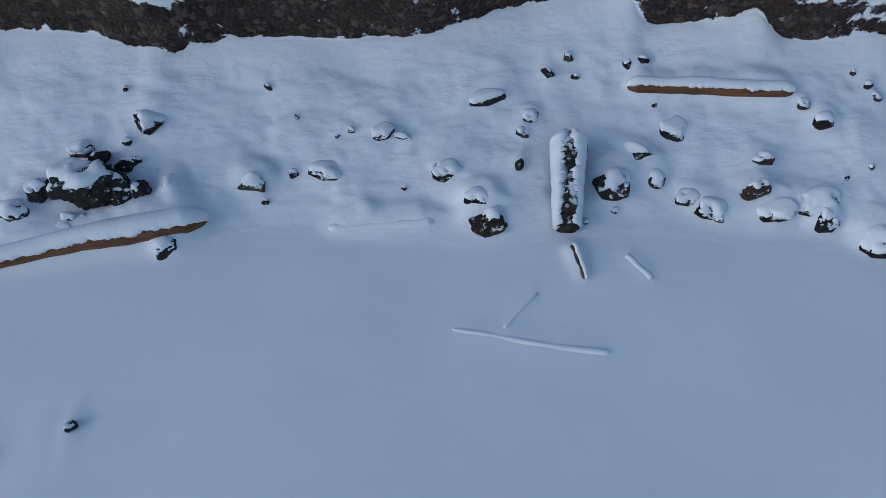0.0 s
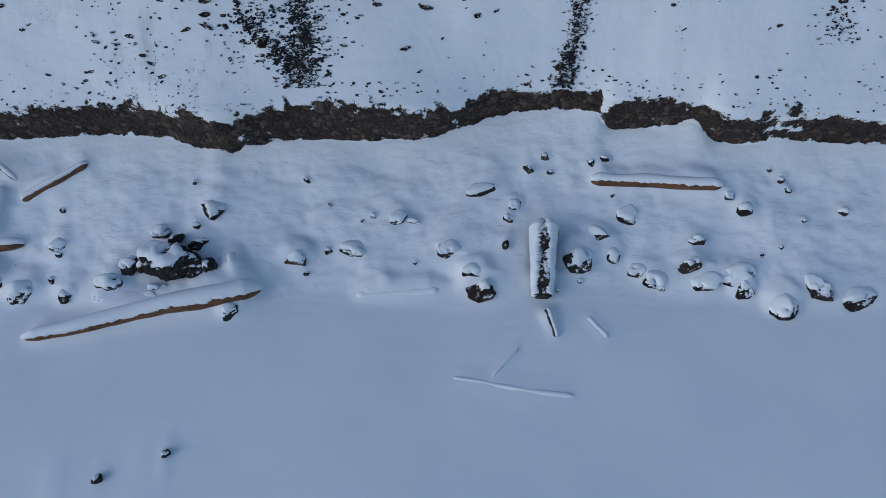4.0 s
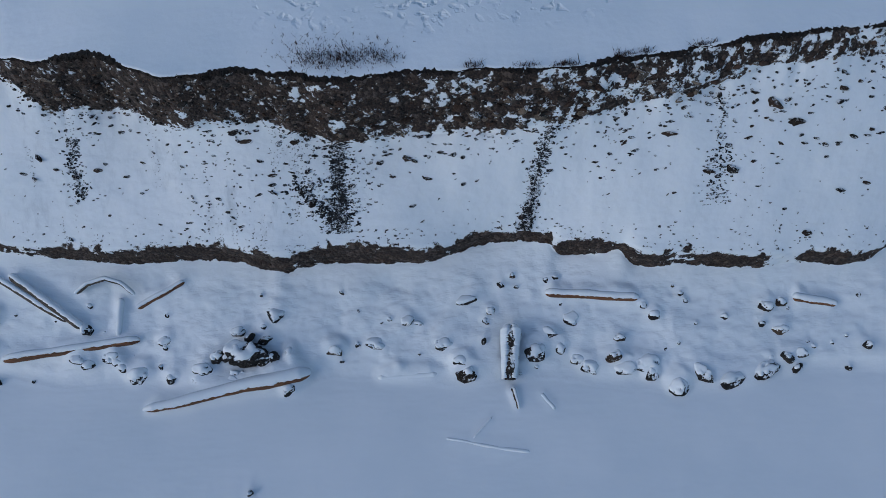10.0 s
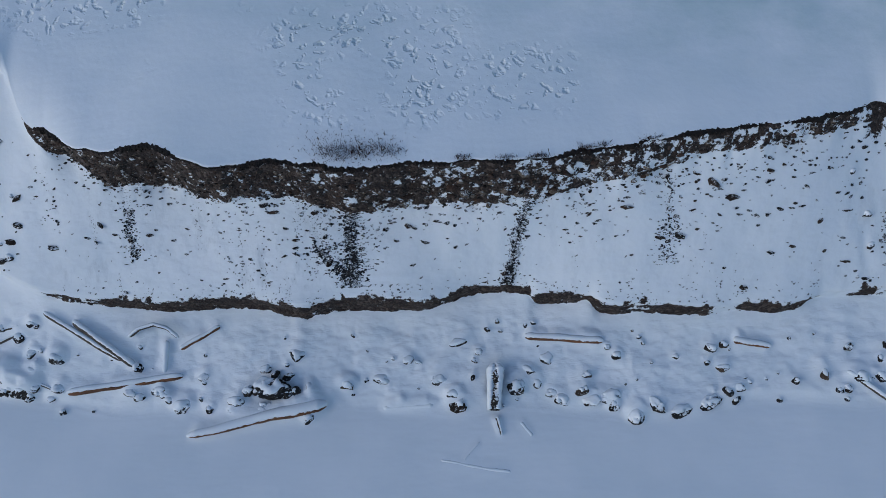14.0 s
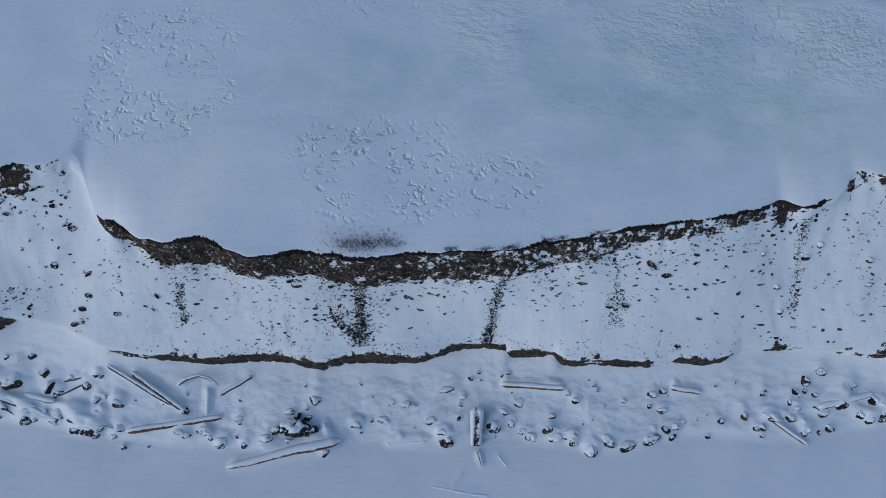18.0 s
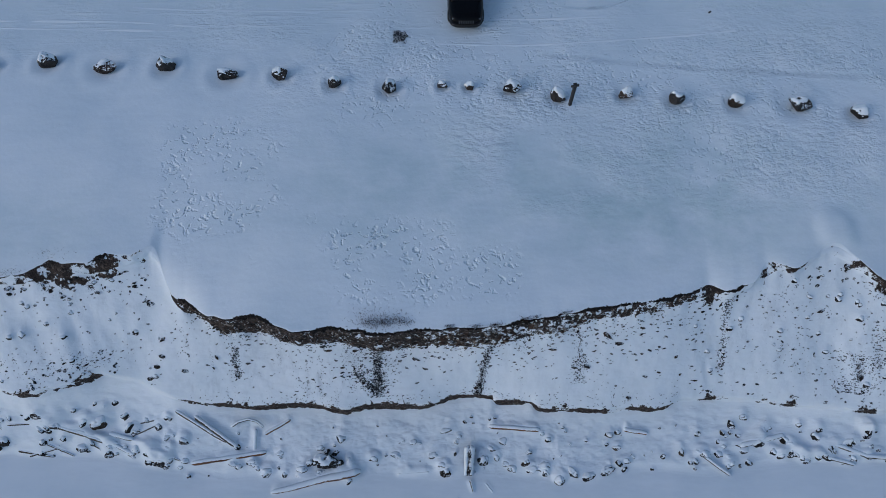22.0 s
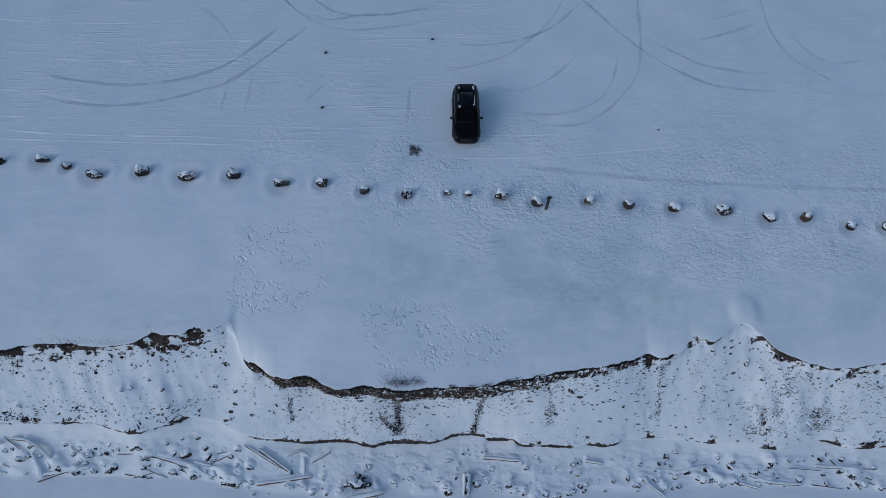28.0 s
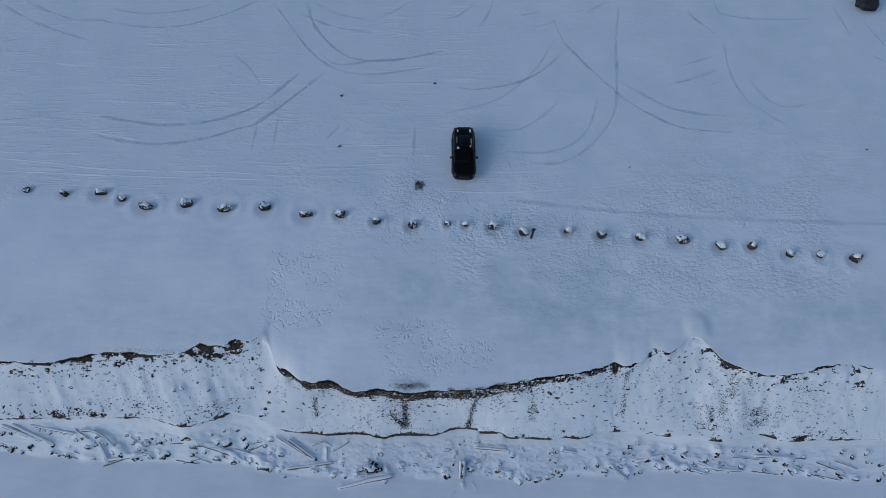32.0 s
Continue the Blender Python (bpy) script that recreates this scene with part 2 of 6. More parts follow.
# crest of the bluff, west to east: x, y, z
CREST_W = [(-400, 13, 5.9), (-33, 13.0, 5.9), (-29, 12.9, 5.9), (-25.4, 13.7, 5.9), (-23, 13.5, 5.9), (-21.6, 13.4, 5.93), (-19.7, 13.5, 6), (-18.4, 14.2, 6.1), (-16.4, 13.95, 6.25), (-15.4, 14.5, 6.3), (-14.4, 14.3, 6.35), (-13.5, 14.75, 6.4), (-13.15, 14.9, 6.35), (-12.8, 13.5, 5.85)]
CREST_M = [(-12.3, 12.5, 5.42), (-11.3, 12.0, 5.57), (-10.3, 11.3, 5.74), (-9.3, 11.1, 5.84), (-8.0, 11.25, 5.96), (-7.25, 10.7, 6.03), (-5.9, 10.3, 6.02), (-4.4, 10.5, 6), (-2.4, 10.17, 6), (-0.6, 10.35, 6), (1.6, 10.35, 5.96), (3.7, 10.45, 5.86), (4.6, 10.75, 5.83), (6.2, 10.95, 5.83), (8, 11.22, 5.88), (9.6, 11.5, 5.86), (11.1, 11.57, 5.79), (12.6, 12.05, 5.65)]
CREST_E = [(13.7, 12.5, 5.55), (14.6, 12.07, 5.58), (16, 12.5, 5.74), (16.7, 13.6, 5.95), (17.9, 12.9, 6.16), (19.2, 13.75, 6.2), (19.7, 14.15, 6.25), (20.4, 14.1, 6.2), (20.9, 13.6, 6.15), (21.2, 13.3, 6.13), (21.7, 12.6, 6.05), (23.3, 11.85, 5.72), (25.2, 11.3, 5.55), (27.7, 11.35, 5.58), (29.4, 11.75, 5.6), (32, 12.2, 5.6), (33.5, 11.7, 5.6), (400, 12, 5.6)]
# foot of the upper cliff
BROW = [(-400, 12.8, 5.3), (-25, 13.3, 5.3), (-20, 13.3, 5.4), (-16, 13.75, 5.7), (-14, 14.0, 5.9), (-13.2, 14.3, 6.0), (-12.15, 12.0, 4.98), (-11.1, 11.8, 4.6), (-10.1, 11.05, 4.25), (-8.4, 11.15, 4.07), (-7.1, 10.84, 4.0), (-6, 10.9, 4.3), (-5, 10.75, 4.2), (-3.8, 10.6, 3.95), (-2.4, 10.22, 3.72), (-1.2, 10.45, 3.74), (0.6, 10.25, 3.87), (2.3, 10.11, 4.03), (3.1, 10.06, 4.12), (4.4, 10.35, 4.3), (6.4, 10.52, 4.61), (8.1, 11.02, 4.9), (9.7, 11.1, 5.15), (11.4, 11.38, 5.2), (13.6, 12.05, 5.2), (16.5, 12.9, 5.4), (19, 13.4, 5.75), (20, 13.7, 5.9), (21.3, 12.9, 5.6), (24, 11.3, 5.1), (28, 11.0, 5.0), (400, 11.7, 5.0)]
# foot of the cut bank on the beach, and its height
FOOT_W = [(-400, 9.3, 2.3, 0.4), (-26, 9.3, 2.35, 0.4), (-22.7, 9.3, 2.39, 0.4), (-20.2, 8.5, 2.4, 0.4), (-19.2, 8.6, 2.4, 0.4), (-17.6, 9.0, 2.4, 0.45), (-16.4, 9.55, 2.4, 0.4), (-14.5, 9.2, 2.2, 0.15), (-13, 8.4, 1.9, 0.25), (-11.8, 8.14, 1.64, 0.35), (-10.1, 8.05, 1.41, 0.5), (-8.4, 7.89, 1.36, 0.62), (-6.66, 7.96, 1.34, 0.68), (-5.93, 7.92, 1.33, 0.71), (-5.4, 7.83, 1.29, 0.75)]
FOOT_M = [(-4.86, 7.67, 1.17, 0.88), (-4.53, 7.62, 1.23, 0.82), (-4.27, 7.58, 1.1, 0.94), (-3.8, 7.7, 1.15, 0.87), (-3.32, 7.82, 1.21, 0.79), (-2.59, 7.86, 1.17, 0.81), (-1.72, 7.83, 1.14, 0.82), (-0.42, 7.75, 1.15, 0.76), (0.14, 7.86, 1.18, 0.7), (0.64, 8.02, 1.28, 0.57), (1.54, 8.25, 1.36, 0.44), (2.75, 8.2, 1.49, 0.31), (3.13, 8.16, 1.51, 0.29), (3.36, 7.93, 1.18, 0.62), (3.55, 7.91, 1.14, 0.66), (4.42, 7.85, 1.26, 0.54), (5.1, 7.83, 1.44, 0.38), (5.24, 7.68, 1.33, 0.51), (5.47, 7.53, 1.15, 0.69), (5.82, 7.46, 1.15, 0.69), (6.31, 7.44, 1.2, 0.63), (6.84, 7.46, 1.27, 0.53), (7.55, 7.43, 1.21, 0.56), (9, 7.32, 1.21, 0.5), (9.5, 7.4, 1.2, 0.45), (10, 7.48, 1.2, 0.5), (11.3, 7.34, 1.2, 0.45), (12.1, 7.5, 1.21, 0.4), (12.7, 7.8, 1.22, 0.3)]
FOOT_E = [(14.0, 7.9, 1.22, 0.3), (17, 7.65, 1.24, 0.3), (18.6, 7.36, 1.25, 0.35), (22, 7.05, 1.23, 0.3), (23, 6.9, 1.22, 0.3), (25.9, 7.5, 1.21, 0.35), (27.8, 6.95, 1.2, 0.35), (400, 7.0, 1.2, 0.3)]
SHORE = [(-400, 7.5), (-35, 7.2), (-28, 6.4), (-17, 6.0), (-11.4, 4.9), (-8.4, 4.85), (-6.1, 4.2), (-3, 4.9), (0.3, 4.5), (3.1, 4.6), (6.6, 4.1), (8.2, 4.25), (9.9, 4.6), (14, 4.5), (19, 4.9), (26, 4.6), (33, 3.9), (400, 4)]
CREST = np.array(CREST_W + CREST_M + CREST_E, float)
BROW, FOOT, SHORE = np.array(BROW, float), np.array(FOOT_W + FOOT_M + FOOT_E, float), np.array(SHORE, float)


def along(line, x, k):
    """The line's value at x, averaged over a short stretch so that its corners are round."""
    r = 0.09 if line is FOOT else 0.22
    return sum(w * np.interp(np.asarray(x) + d, line[:, 0], line[:, k]) for d, w in ((-r, 0.25), (0.0, 0.5), (r, 0.25)))


N_ICE, N_BEACH, N_BANK, N_SLOPE, N_CLIFF, N_TOP, N_FAR = 64, 76, 10, 46, 24, 110, 26


def profile(x):
    """Arrays y, z, band and share for the columns at x (an array): the ground from the lake's far side over the bluff to the far plain."""
    x = np.asarray(x, float)[:, None]
    wob = 0.10 * fbm(x * 1.3, x * 0 + 3.0, 4)
    sy = along(SHORE, x, 1) + 0.5 * fbm(x * 0.5, x * 0, 3)
    fy, fz, fh = along(FOOT, x, 1) + wob + 0.09, along(FOOT, x, 2) - 0.18, along(FOOT, x, 3) + 0.18
    by0, bz0 = along(BROW, x, 1), along(BROW, x, 2)
    by, bz = by0 + 0.25 * fbm(x * 1.7, x * 0 + 9, 4), bz0 + 0.5 * fbm(x * 1.4, x * 0 + 31, 4)
    cy, cz = along(CREST, x, 1) + 0.22 * fbm(x * 1.9, x * 0 + 17, 4), along(CREST, x, 2)
    by = np.minimum(by, cy - 0.06)
    ty = fy + 0.03
    # the slope between follows the smoothed lines
    spread = np.arange(-1.2, 1.25, 0.4)
    byw, bzw, tyw, tzw = (np.mean([along(line, x + d, k) for d in spread], 0) for line, k in ((BROW, 1), (BROW, 2), (FOOT, 1), (FOOT, 2)))
    tyw, tzw = tyw + 0.12, tzw + np.mean([along(FOOT, x + d, 3) for d in spread], 0)
    one = np.ones_like(x)
    parts = []
    s = np.linspace(0, 1, N_ICE)[None, :-1]
    parts.append((sy - 320 * (1 - s) ** 4.5 - 6 * (1 - s), 0 * s * one, 0, s))
    s = np.linspace(0, 1, N_BEACH)[None, :-1]
    fyw, fzw = tyw - 0.03, np.mean([along(FOOT, x + d, 2) for d in spread], 0) - 0.18
    parts.append((sy + (fyw - sy) * s + (fy - fyw) * s**9, fzw * (0.75 * s + 0.25 * s**4) * np.clip(s * 8, 0, 1) + (fz - fzw) * s**9, 1, s))
    s = np.linspace(0, 1, N_BANK)[None, :-1]
    parts.append((fy + (ty - fy) * s, fz + fh * s, 2, s))
    s = np.linspace(0, 1, N_SLOPE)[None, :-1]
    parts.append((tyw + (byw - tyw) * s + (by0 - byw) * s**5 + (by - by0) * s**14 + (ty - tyw) * (1 - s) ** 9, tzw + (bzw - tzw) * (0.9 * s + 0.1 * s * s) + (bz0 - bzw) * s**5 + (bz - bz0) * s**14 + (fz + fh - tzw) * (1 - s) ** 9, 3, s))
    s = np.linspace(0, 1, N_CLIFF)[None, :-1]
    parts.append((by + (cy - by) * (0.55 * s + 0.45 * s**3), bz + (cz - bz) * s, 4, s))
    s = np.linspace(0, 1, N_TOP)[None, :-1]
    yy = cy + (36 - cy) * s**1.25
    wide = np.arange(-3, 3.1, 0.75)
    cys, czs = (np.mean([along(CREST, x + d, k) for d in wide], 0) for k in (1, 2))

    def plain(y):
        r = np.clip((y - cys) / np.maximum(23 - cys, 1), -0.2, 1)
        return czs + (7.12 - czs) * (1 - np.abs(1 - r) ** 1.6) + 0.15 * np.clip((y - 23) / 13, 0, 1)

    parts.append((yy, plain(yy) + (cz - plain(cy)) * np.exp(-(yy - cy) / 0.9), 5, s))
    s = np.linspace(0, 1, N_FAR)[None, :]
    parts.append((36 + 600 * s**3 + 8 * s, 7.27 + 0 * s * one, 6, s))
    ys = np.concatenate([p[0] * one for p in parts], 1)
    zs = np.concatenate([p[1] * one for p in parts], 1)
    band = np.concatenate([np.full((len(x), p[3].shape[1]), p[2]) for p in parts], 1)
    share = np.concatenate([p[3] * one for p in parts], 1)
    return ys, zs, band, share


def near(v, a, b, soft):
    """1 between a and b, 0 outside, with soft flanks."""
    return np.clip((v - a) / soft + 0.5, 0, 1) * np.clip((b - v) / soft + 0.5, 0, 1)


def columns(xs):
    """The ground's columns at xs with all their relief: X, y, z, band, share."""
    ys, zs, band, share = profile(xs)
    X = np.repeat(np.asarray(xs, float)[:, None], ys.shape[1], 1)
    calm = np.exp(-np.maximum(np.abs(X) - 40, 0) / 30)
    # lumps on the beach, drifts on lake and plain
    lump = (band == 1) * np.clip(share * 6, 0, 1) * np.clip((1 - share) * 5, 0, 1)
    zs = zs + lump * (0.24 * fbm(X * 0.9, ys * 1.2, 3) + 0.10 * np.abs(fbm(X * 2.0, ys * 2.6, 3)) + 0.05 * fbm(X * 3.4 + 8, ys * 4.6, 2))
    zs = zs + (band == 0) * 0.05 * fbm(X * 0.5, ys * 0.8, 3) * calm
    zs = zs + (band == 3) * np.sin(np.pi * np.clip(share, 0, 1)) * (0.30 * fbm(X * 0.5, ys * 0.5, 3) + 0.05 * fbm(X * 1.9, ys * 1.9, 3) + np.clip((np.abs(X + 0.5) - 12.5) / 2, 0, 1) * 0.42 * fbm(X * 0.9 + 0.3 * ys, ys * 0.22, 3))
    top = (band >= 5) * calm
    zs = zs + top * np.clip((ys - along(CREST, X, 1)) / 1.5, 0, 1) * (0.22 * fbm(X * 0.22, ys * 0.3, 4))
    # lobe of snow at the head of the gully
    zs = zs + (band >= 5) * 0.22 * np.exp(-((((X - 20.3) / 0.95) ** 2 + ((ys - 15.0) / 1.0) ** 2) ** 2))
    # broken faces of cliff and bank
    ys = ys - (band == 4) * np.sin(np.pi * share) * (0.22 * fbm(X * 2.2, zs * 2.6, 4) + 0.16 * fbm(X * 6, zs * 6, 3))
    ys = ys - (band == 2) * (0.20 * fbm(X * 2.0, zs * 4, 4))
    return X, ys, zs, band, share


def land(xs, ys):
    """Heights of the ground at many places."""
    _, cy, cz, _, _ = columns(xs)
    return np.array([np.interp(y, np.maximum.accumulate(r), q) for y, r, q in zip(ys, cy, cz)])


def ground_z(x, y):
    return float(land([x], [y])[0])


# ---- ground ----
MOUNDS = []
SCOURS = []


def build_ground():
    xs = np.concatenate([-30 - np.cumsum(np.geomspace(0.25, 45, 42))[::-1], np.arange(-30, -14, 0.15), np.arange(-14, -10, 0.09), np.arange(-10, 10.5, 0.055), np.arange(10.5, 15, 0.09), np.arange(15, 34, 0.15), 34 + np.cumsum(np.geomspace(0.25, 45, 42))])
    X, ys, zs, band, share = columns(xs)
    calm = np.exp(-np.maximum(np.abs(X) - 40, 0) / 30)
    top = (band >= 5) * calm
    # snow banked against boulders and logs
    for mx, my, rx, ry, turn, high in MOUNDS:
        reach = 2.0 * max(rx, ry)
        i0, i1 = np.searchsorted(xs, (mx - reach, mx + reach))
        if i1 - i0 < 2:
            continue
        row = ys[(i0 + i1) // 2]
        j0, j1 = np.searchsorted(row[: (band[0] <= 4).sum()], (my - reach, my + reach))
        dx, dy = X[i0:i1, j0:j1] - mx, ys[i0:i1, j0:j1] - my
        c, s_ = math.cos(turn), math.sin(turn)
        r2 = ((dx * c + dy * s_) / rx) ** 2 + ((dy * c - dx * s_) / ry) ** 2
        zs[i0:i1, j0:j1] += high * np.exp(-(r2 ** (2.1 if high > 0.1 else 1.4))) * (1 + 0.35 * fbm(X[i0:i1, j0:j1] * 5, ys[i0:i1, j0:j1] * 5, 3))
    # hollows scoured round the barrier boulders, with a low rim
    for mx, my, r in SCOURS:
        i0, i1 = np.searchsorted(xs, (mx - 3 * r, mx + 3 * r))
        row = ys[(i0 + i1) // 2]
        j0, j1 = np.searchsorted(row, (my - 3 * r, my + 3 * r))
        d = np.hypot(X[i0:i1, j0:j1] - mx, ys[i0:i1, j0:j1] - my) / r
        zs[i0:i1, j0:j1] += -0.09 * np.exp(-((d / 0.95) ** 4)) + 0.04 * np.exp(-(((d - 1.45) / 0.35) ** 2))
    # where soil shows
    cliff = np.interp(X, [-34, -27, -26, -21, -20.5, -17, -16, -14, -13.2, -12.4, -11.5, -3, 0, 5, 9, 13, 14.5, 16.2, 16.6, 18, 18.6, 19.4, 20.8, 21.4, 25, 28, 34], [0.62, 0.62, 0.58, 0.54, 0.54, 0.58, 0.54, 0.48, 0.1, 0.52, 0.66, 0.63, 0.58, 0.54, 0.52, 0.56, 0.55, 0.25, 0.62, 0.62, 0.4, 0.1, 0.2, 0.66, 0.5, 0.46, 0.44])
    bank = np.interp(X, [-34, -27, -24.5, -22.5, -21, -18, -16.6, -16, -13, -12.7, -9.8, 9.0, 9.3, 9.8, 10, 11.6, 12.8, 13.6, 14.2, 15.0, 15.6, 17.2, 17.5, 18.7, 19.0, 21.4, 21.8, 22.6, 23, 25.4, 25.8, 28, 34], [0.55, 0.58, 0.58, 0.55, 0.64, 0.68, 0.6, 0.05, 0.1, 0.5, 0.74, 0.72, 0.1, 0.1, 0.74, 0.7, 0.3, 0.2, 0.6, 0.55, 0.15, 0.2, 0.6, 0.6, 0.05, 0.1, 0.5, 0.5, 0.1, 0.2, 0.6, 0.6, 0.4])
    bank = bank + 0.42 * fbm(X * 0.8 + 3, ys * 1.2 + 5, 4) - 0.3 * np.exp(-(((X - 3.3) / 0.16) ** 2)) - 0.25 * np.exp(-(((X - 6.6) / 0.2) ** 2)) * (share > 0.4)
    length = along(BROW, X, 1) - along(FOOT, X, 1)
    up = share * np.maximum(length, 0.5)
    flank = np.clip((np.abs(X + 0.5) - 13.0) / 1.0, 0, 1)
    patchy = flank * (0.95 * fbm(X * 1.3, ys * 1.7 + zs * 0.6, 4) - 0.02)
    bare = (band == 4) * cliff * np.clip(share * 3 + 0.72, 0, 1)
    bare = bare + (band == 2) * bank * np.minimum(np.clip(share * 6 + 0.78, 0, 1), np.clip((1 - share) * 1.3 + 0.58, 0, 1))
    bare = bare + (band == 3) * (cliff * np.clip(0.58 + 0.25 * flank - (length - up) * (0.9 - 0.45 * flank), 0, 1) + bank * np.clip(0.62 + 0.18 * flank - up * (1.6 - 0.9 * flank), 0, 1))
    down = (1 - share) * (along(FOOT, X, 1) - along(SHORE, X, 1))
    bare = bare + (band == 1) * bank * np.clip(0.74 - down * 9, 0, 1)
    bare = bare + (bare > 0.12) * patchy
    for cx, half, s0, s1, k in ((-2.55, 0.27, 0.12, 0.42, 0.56), (-2.55, 0.15, 0.1, 1.0, 0.50), (-3.1, 0.2, 0.25, 0.5, 0.40), (2.75, 0.15, 0.0, 1.0, 0.46), (-9.55, 0.13, 0.35, 0.75, 0.42), (7.4, 0.22, 0.3, 0.65, 0.38), (7.45, 0.12, 0.5, 0.95, 0.36), (14.75, 0.13, 0.25, 0.95, 0.46), (21.7, 0.6, 0.12, 0.42, 0.52), (22.5, 0.2, 0.35, 0.75, 0.44), (23.1, 0.2, 0.6, 0.95, 0.42), (25.2, 0.7, 0.15, 0.5, 0.54), (-11.9, 0.3, 0.3, 0.5, 0.40), (-21.0, 0.5, 0.1, 0.35, 0.40), (-5.8, 0.7, 0.1, 0.95, 0.17), (-3.6, 0.6, 0.3, 0.9, 0.18), (-22.5, 0.8, 0.1, 0.9, 0.14)):
        g = np.exp(-(((X - cx - 0.25 * fbm(ys * 1.2, X * 0 + cx, 2) - (0.55 * (share - 0.6) if cx == 2.75 else 0)) / half) ** 2)) * near(share, s0, s1, 0.2)
        bare = np.maximum(bare, (band == 3) * 0.82 * k * g)
    thin = 0.8 * top * near(X, -7, 19, 8) * near(ys, 14.5, 21, 5) + 0.5 * top * near(X, 7, 18, 4) * near(ys, 13.6, 17, 2) + 0.8 * top * near(X, 22, 50, 6) * near(ys, 13, 18, 3) + 0.6 * top * near(X, -40, -15, 5) * near(ys, 14.5, 17.5, 3)
    thin = thin + top * near(ys, 24, 400, 6) * (0.12 + 0.25 * near(X, 8, 400, 10) * 0.6)
    scored = top * near(ys, 27.0, 400, 2) * (1 - 0.65 * near(X, 6, 400, 5))
    ripple = top * (near(X, 1, 34, 6) * near(ys, 17, 27, 3) * 0.9 + near(X, -9, 1, 3) * near(ys, 20, 28, 3) * 0.45 + near(ys, 26, 400, 3) * 0.35) * np.clip(0.45 + 3.0 * fbm(X * 0.35, ys * 0.5 + 9, 3), 0, 1.2)
    tread = near(X, -4.2, 0.8, 1.5) * near(ys, 11.9, 15.6, 1.2) + near(X, 1.8, 4.4, 1) * near(ys, 12, 14, 1) + near(X, -13, -8, 2) * near(ys, 15.5, 21.5, 2) + 0.8 * near(X, -8.5, -4, 1.5) * near(ys, 14, 16.5, 1.2) + 0.55 * near(X, -6, 9, 3) * near(ys, 21.5, 31, 3) + 0.5 * near(X, 9, 30, 5) * near(ys, 18, 27, 3)
    tread = top * np.clip(tread * np.clip(0.55 + 4.5 * fbm(X * 0.55 + 4, ys * 0.75, 3), 0, 1.3), 0, 1.3)
    veil = (band == 3) * (near(X, -11.8, -3.2, 1.0) * np.clip(0.6 + 2.5 * fbm(X * 0.9, X * 0 + 2, 3), 0, 1) * 0.8 + 0.30) * near(share, 0.05, 0.93, 0.15) + flank * (band == 3) * 0.25
    calm_ice = (band == 0) * 1.0
    rows, cols = X.shape
    verts = np.stack([X, ys, zs], -1).reshape(-1, 3)
    i = np.arange(rows - 1)[:, None] * cols + np.arange(cols - 1)[None, :]
    quads = np.stack([i, i + cols, i + cols + 1, i + 1], -1).reshape(-1, 4)
    me = bpy.data.meshes.new("ground")
    me.vertices.add(len(verts))
    me.vertices.foreach_set("co", verts.ravel())
    me.loops.add(quads.size)
    me.loops.foreach_set("vertex_index", quads.ravel().astype(np.int32))
    me.polygons.add(len(quads))
    me.polygons.foreach_set("loop_start", np.arange(0, quads.size, 4, dtype=np.int32))
    me.polygons.foreach_set("use_smooth", np.ones(len(quads), bool))
    me.update(calc_edges=True)
    for name, values in (("bare", bare), ("thin", thin), ("tread", tread), ("scored", scored), ("ripple", ripple), ("veil", veil), ("calm", calm_ice), ("crust", (band == 1) * np.clip(share * 5, 0, 1) + 0.35 * (band == 3))):
        me.attributes.new(name, "FLOAT", "POINT").data.foreach_set("value", np.broadcast_to(values, X.shape).astype(np.float32).ravel())
    me.materials.append(GROUND)
    return tagged(new("ground", me), "snow-covered lake shore, eroded gravel bluff and plain", "ground", kind="structure")



# ---- helpers for things ----
def part(name, bm, material, parent=None, label="", smooth=True):
    me = bpy.data.meshes.new(name)
    bm.normal_update()
    bm.to_mesh(me)
    bm.free()
    if smooth:
        me.polygons.foreach_set("use_smooth", np.ones(len(me.polygons), bool))
    me.materials.append(material)
    ob = new(name, me)
    if parent is not None:
        ob.parent = parent
    if label:
        ob["label"] = label
    return ob


def holder(name, m, label, category, group=""):
    ob = new(name)
    ob.empty_display_size = 0.2
    ob.matrix_world = m
    return tagged(ob, label, category, group)


def rock_shape(rnd, w, d, h, sub=3, cuts=11, rough=0.07, layers=0):
    """An angular boulder: an icosphere cut back to random planes. Returns bmesh and the smooth body inside it."""
    bm = bmesh.new()
    bmesh.ops.create_icosphere(bm, subdivisions=sub, radius=1.0)
    planes = []
    for _ in range(cuts):
        v = Vector((rnd.gauss(0, 1), rnd.gauss(0, 1), rnd.gauss(0, 1))).normalized()
        planes.append((v, rnd.uniform(0.55, 0.92)))
    off = Vector((rnd.uniform(0, 50), rnd.uniform(0, 50), rnd.uniform(0, 50)))
    for v in bm.verts:
        n = v.co.normalized()
        r = 1.05
        for p, k in planes:
            c = n.dot(p)
            if c > 0.05:
                r = min(r, k / c)
        r *= 1 + rough * noise.noise(n * 2.3 + off) + rough * 0.6 * noise.noise(n * 6 + off)
        if layers:
            lie = (n * r).dot(Vector((0.35, -0.45, 0.82))) * layers + 0.5 * noise.noise(n * 3 + off)
            r *= 1.06 - 0.20 * (lie - math.floor(lie))
        v.co = Vector((n.x * r * w / 2, n.y * r * d / 2, n.z * r * h / 2))
    return bm


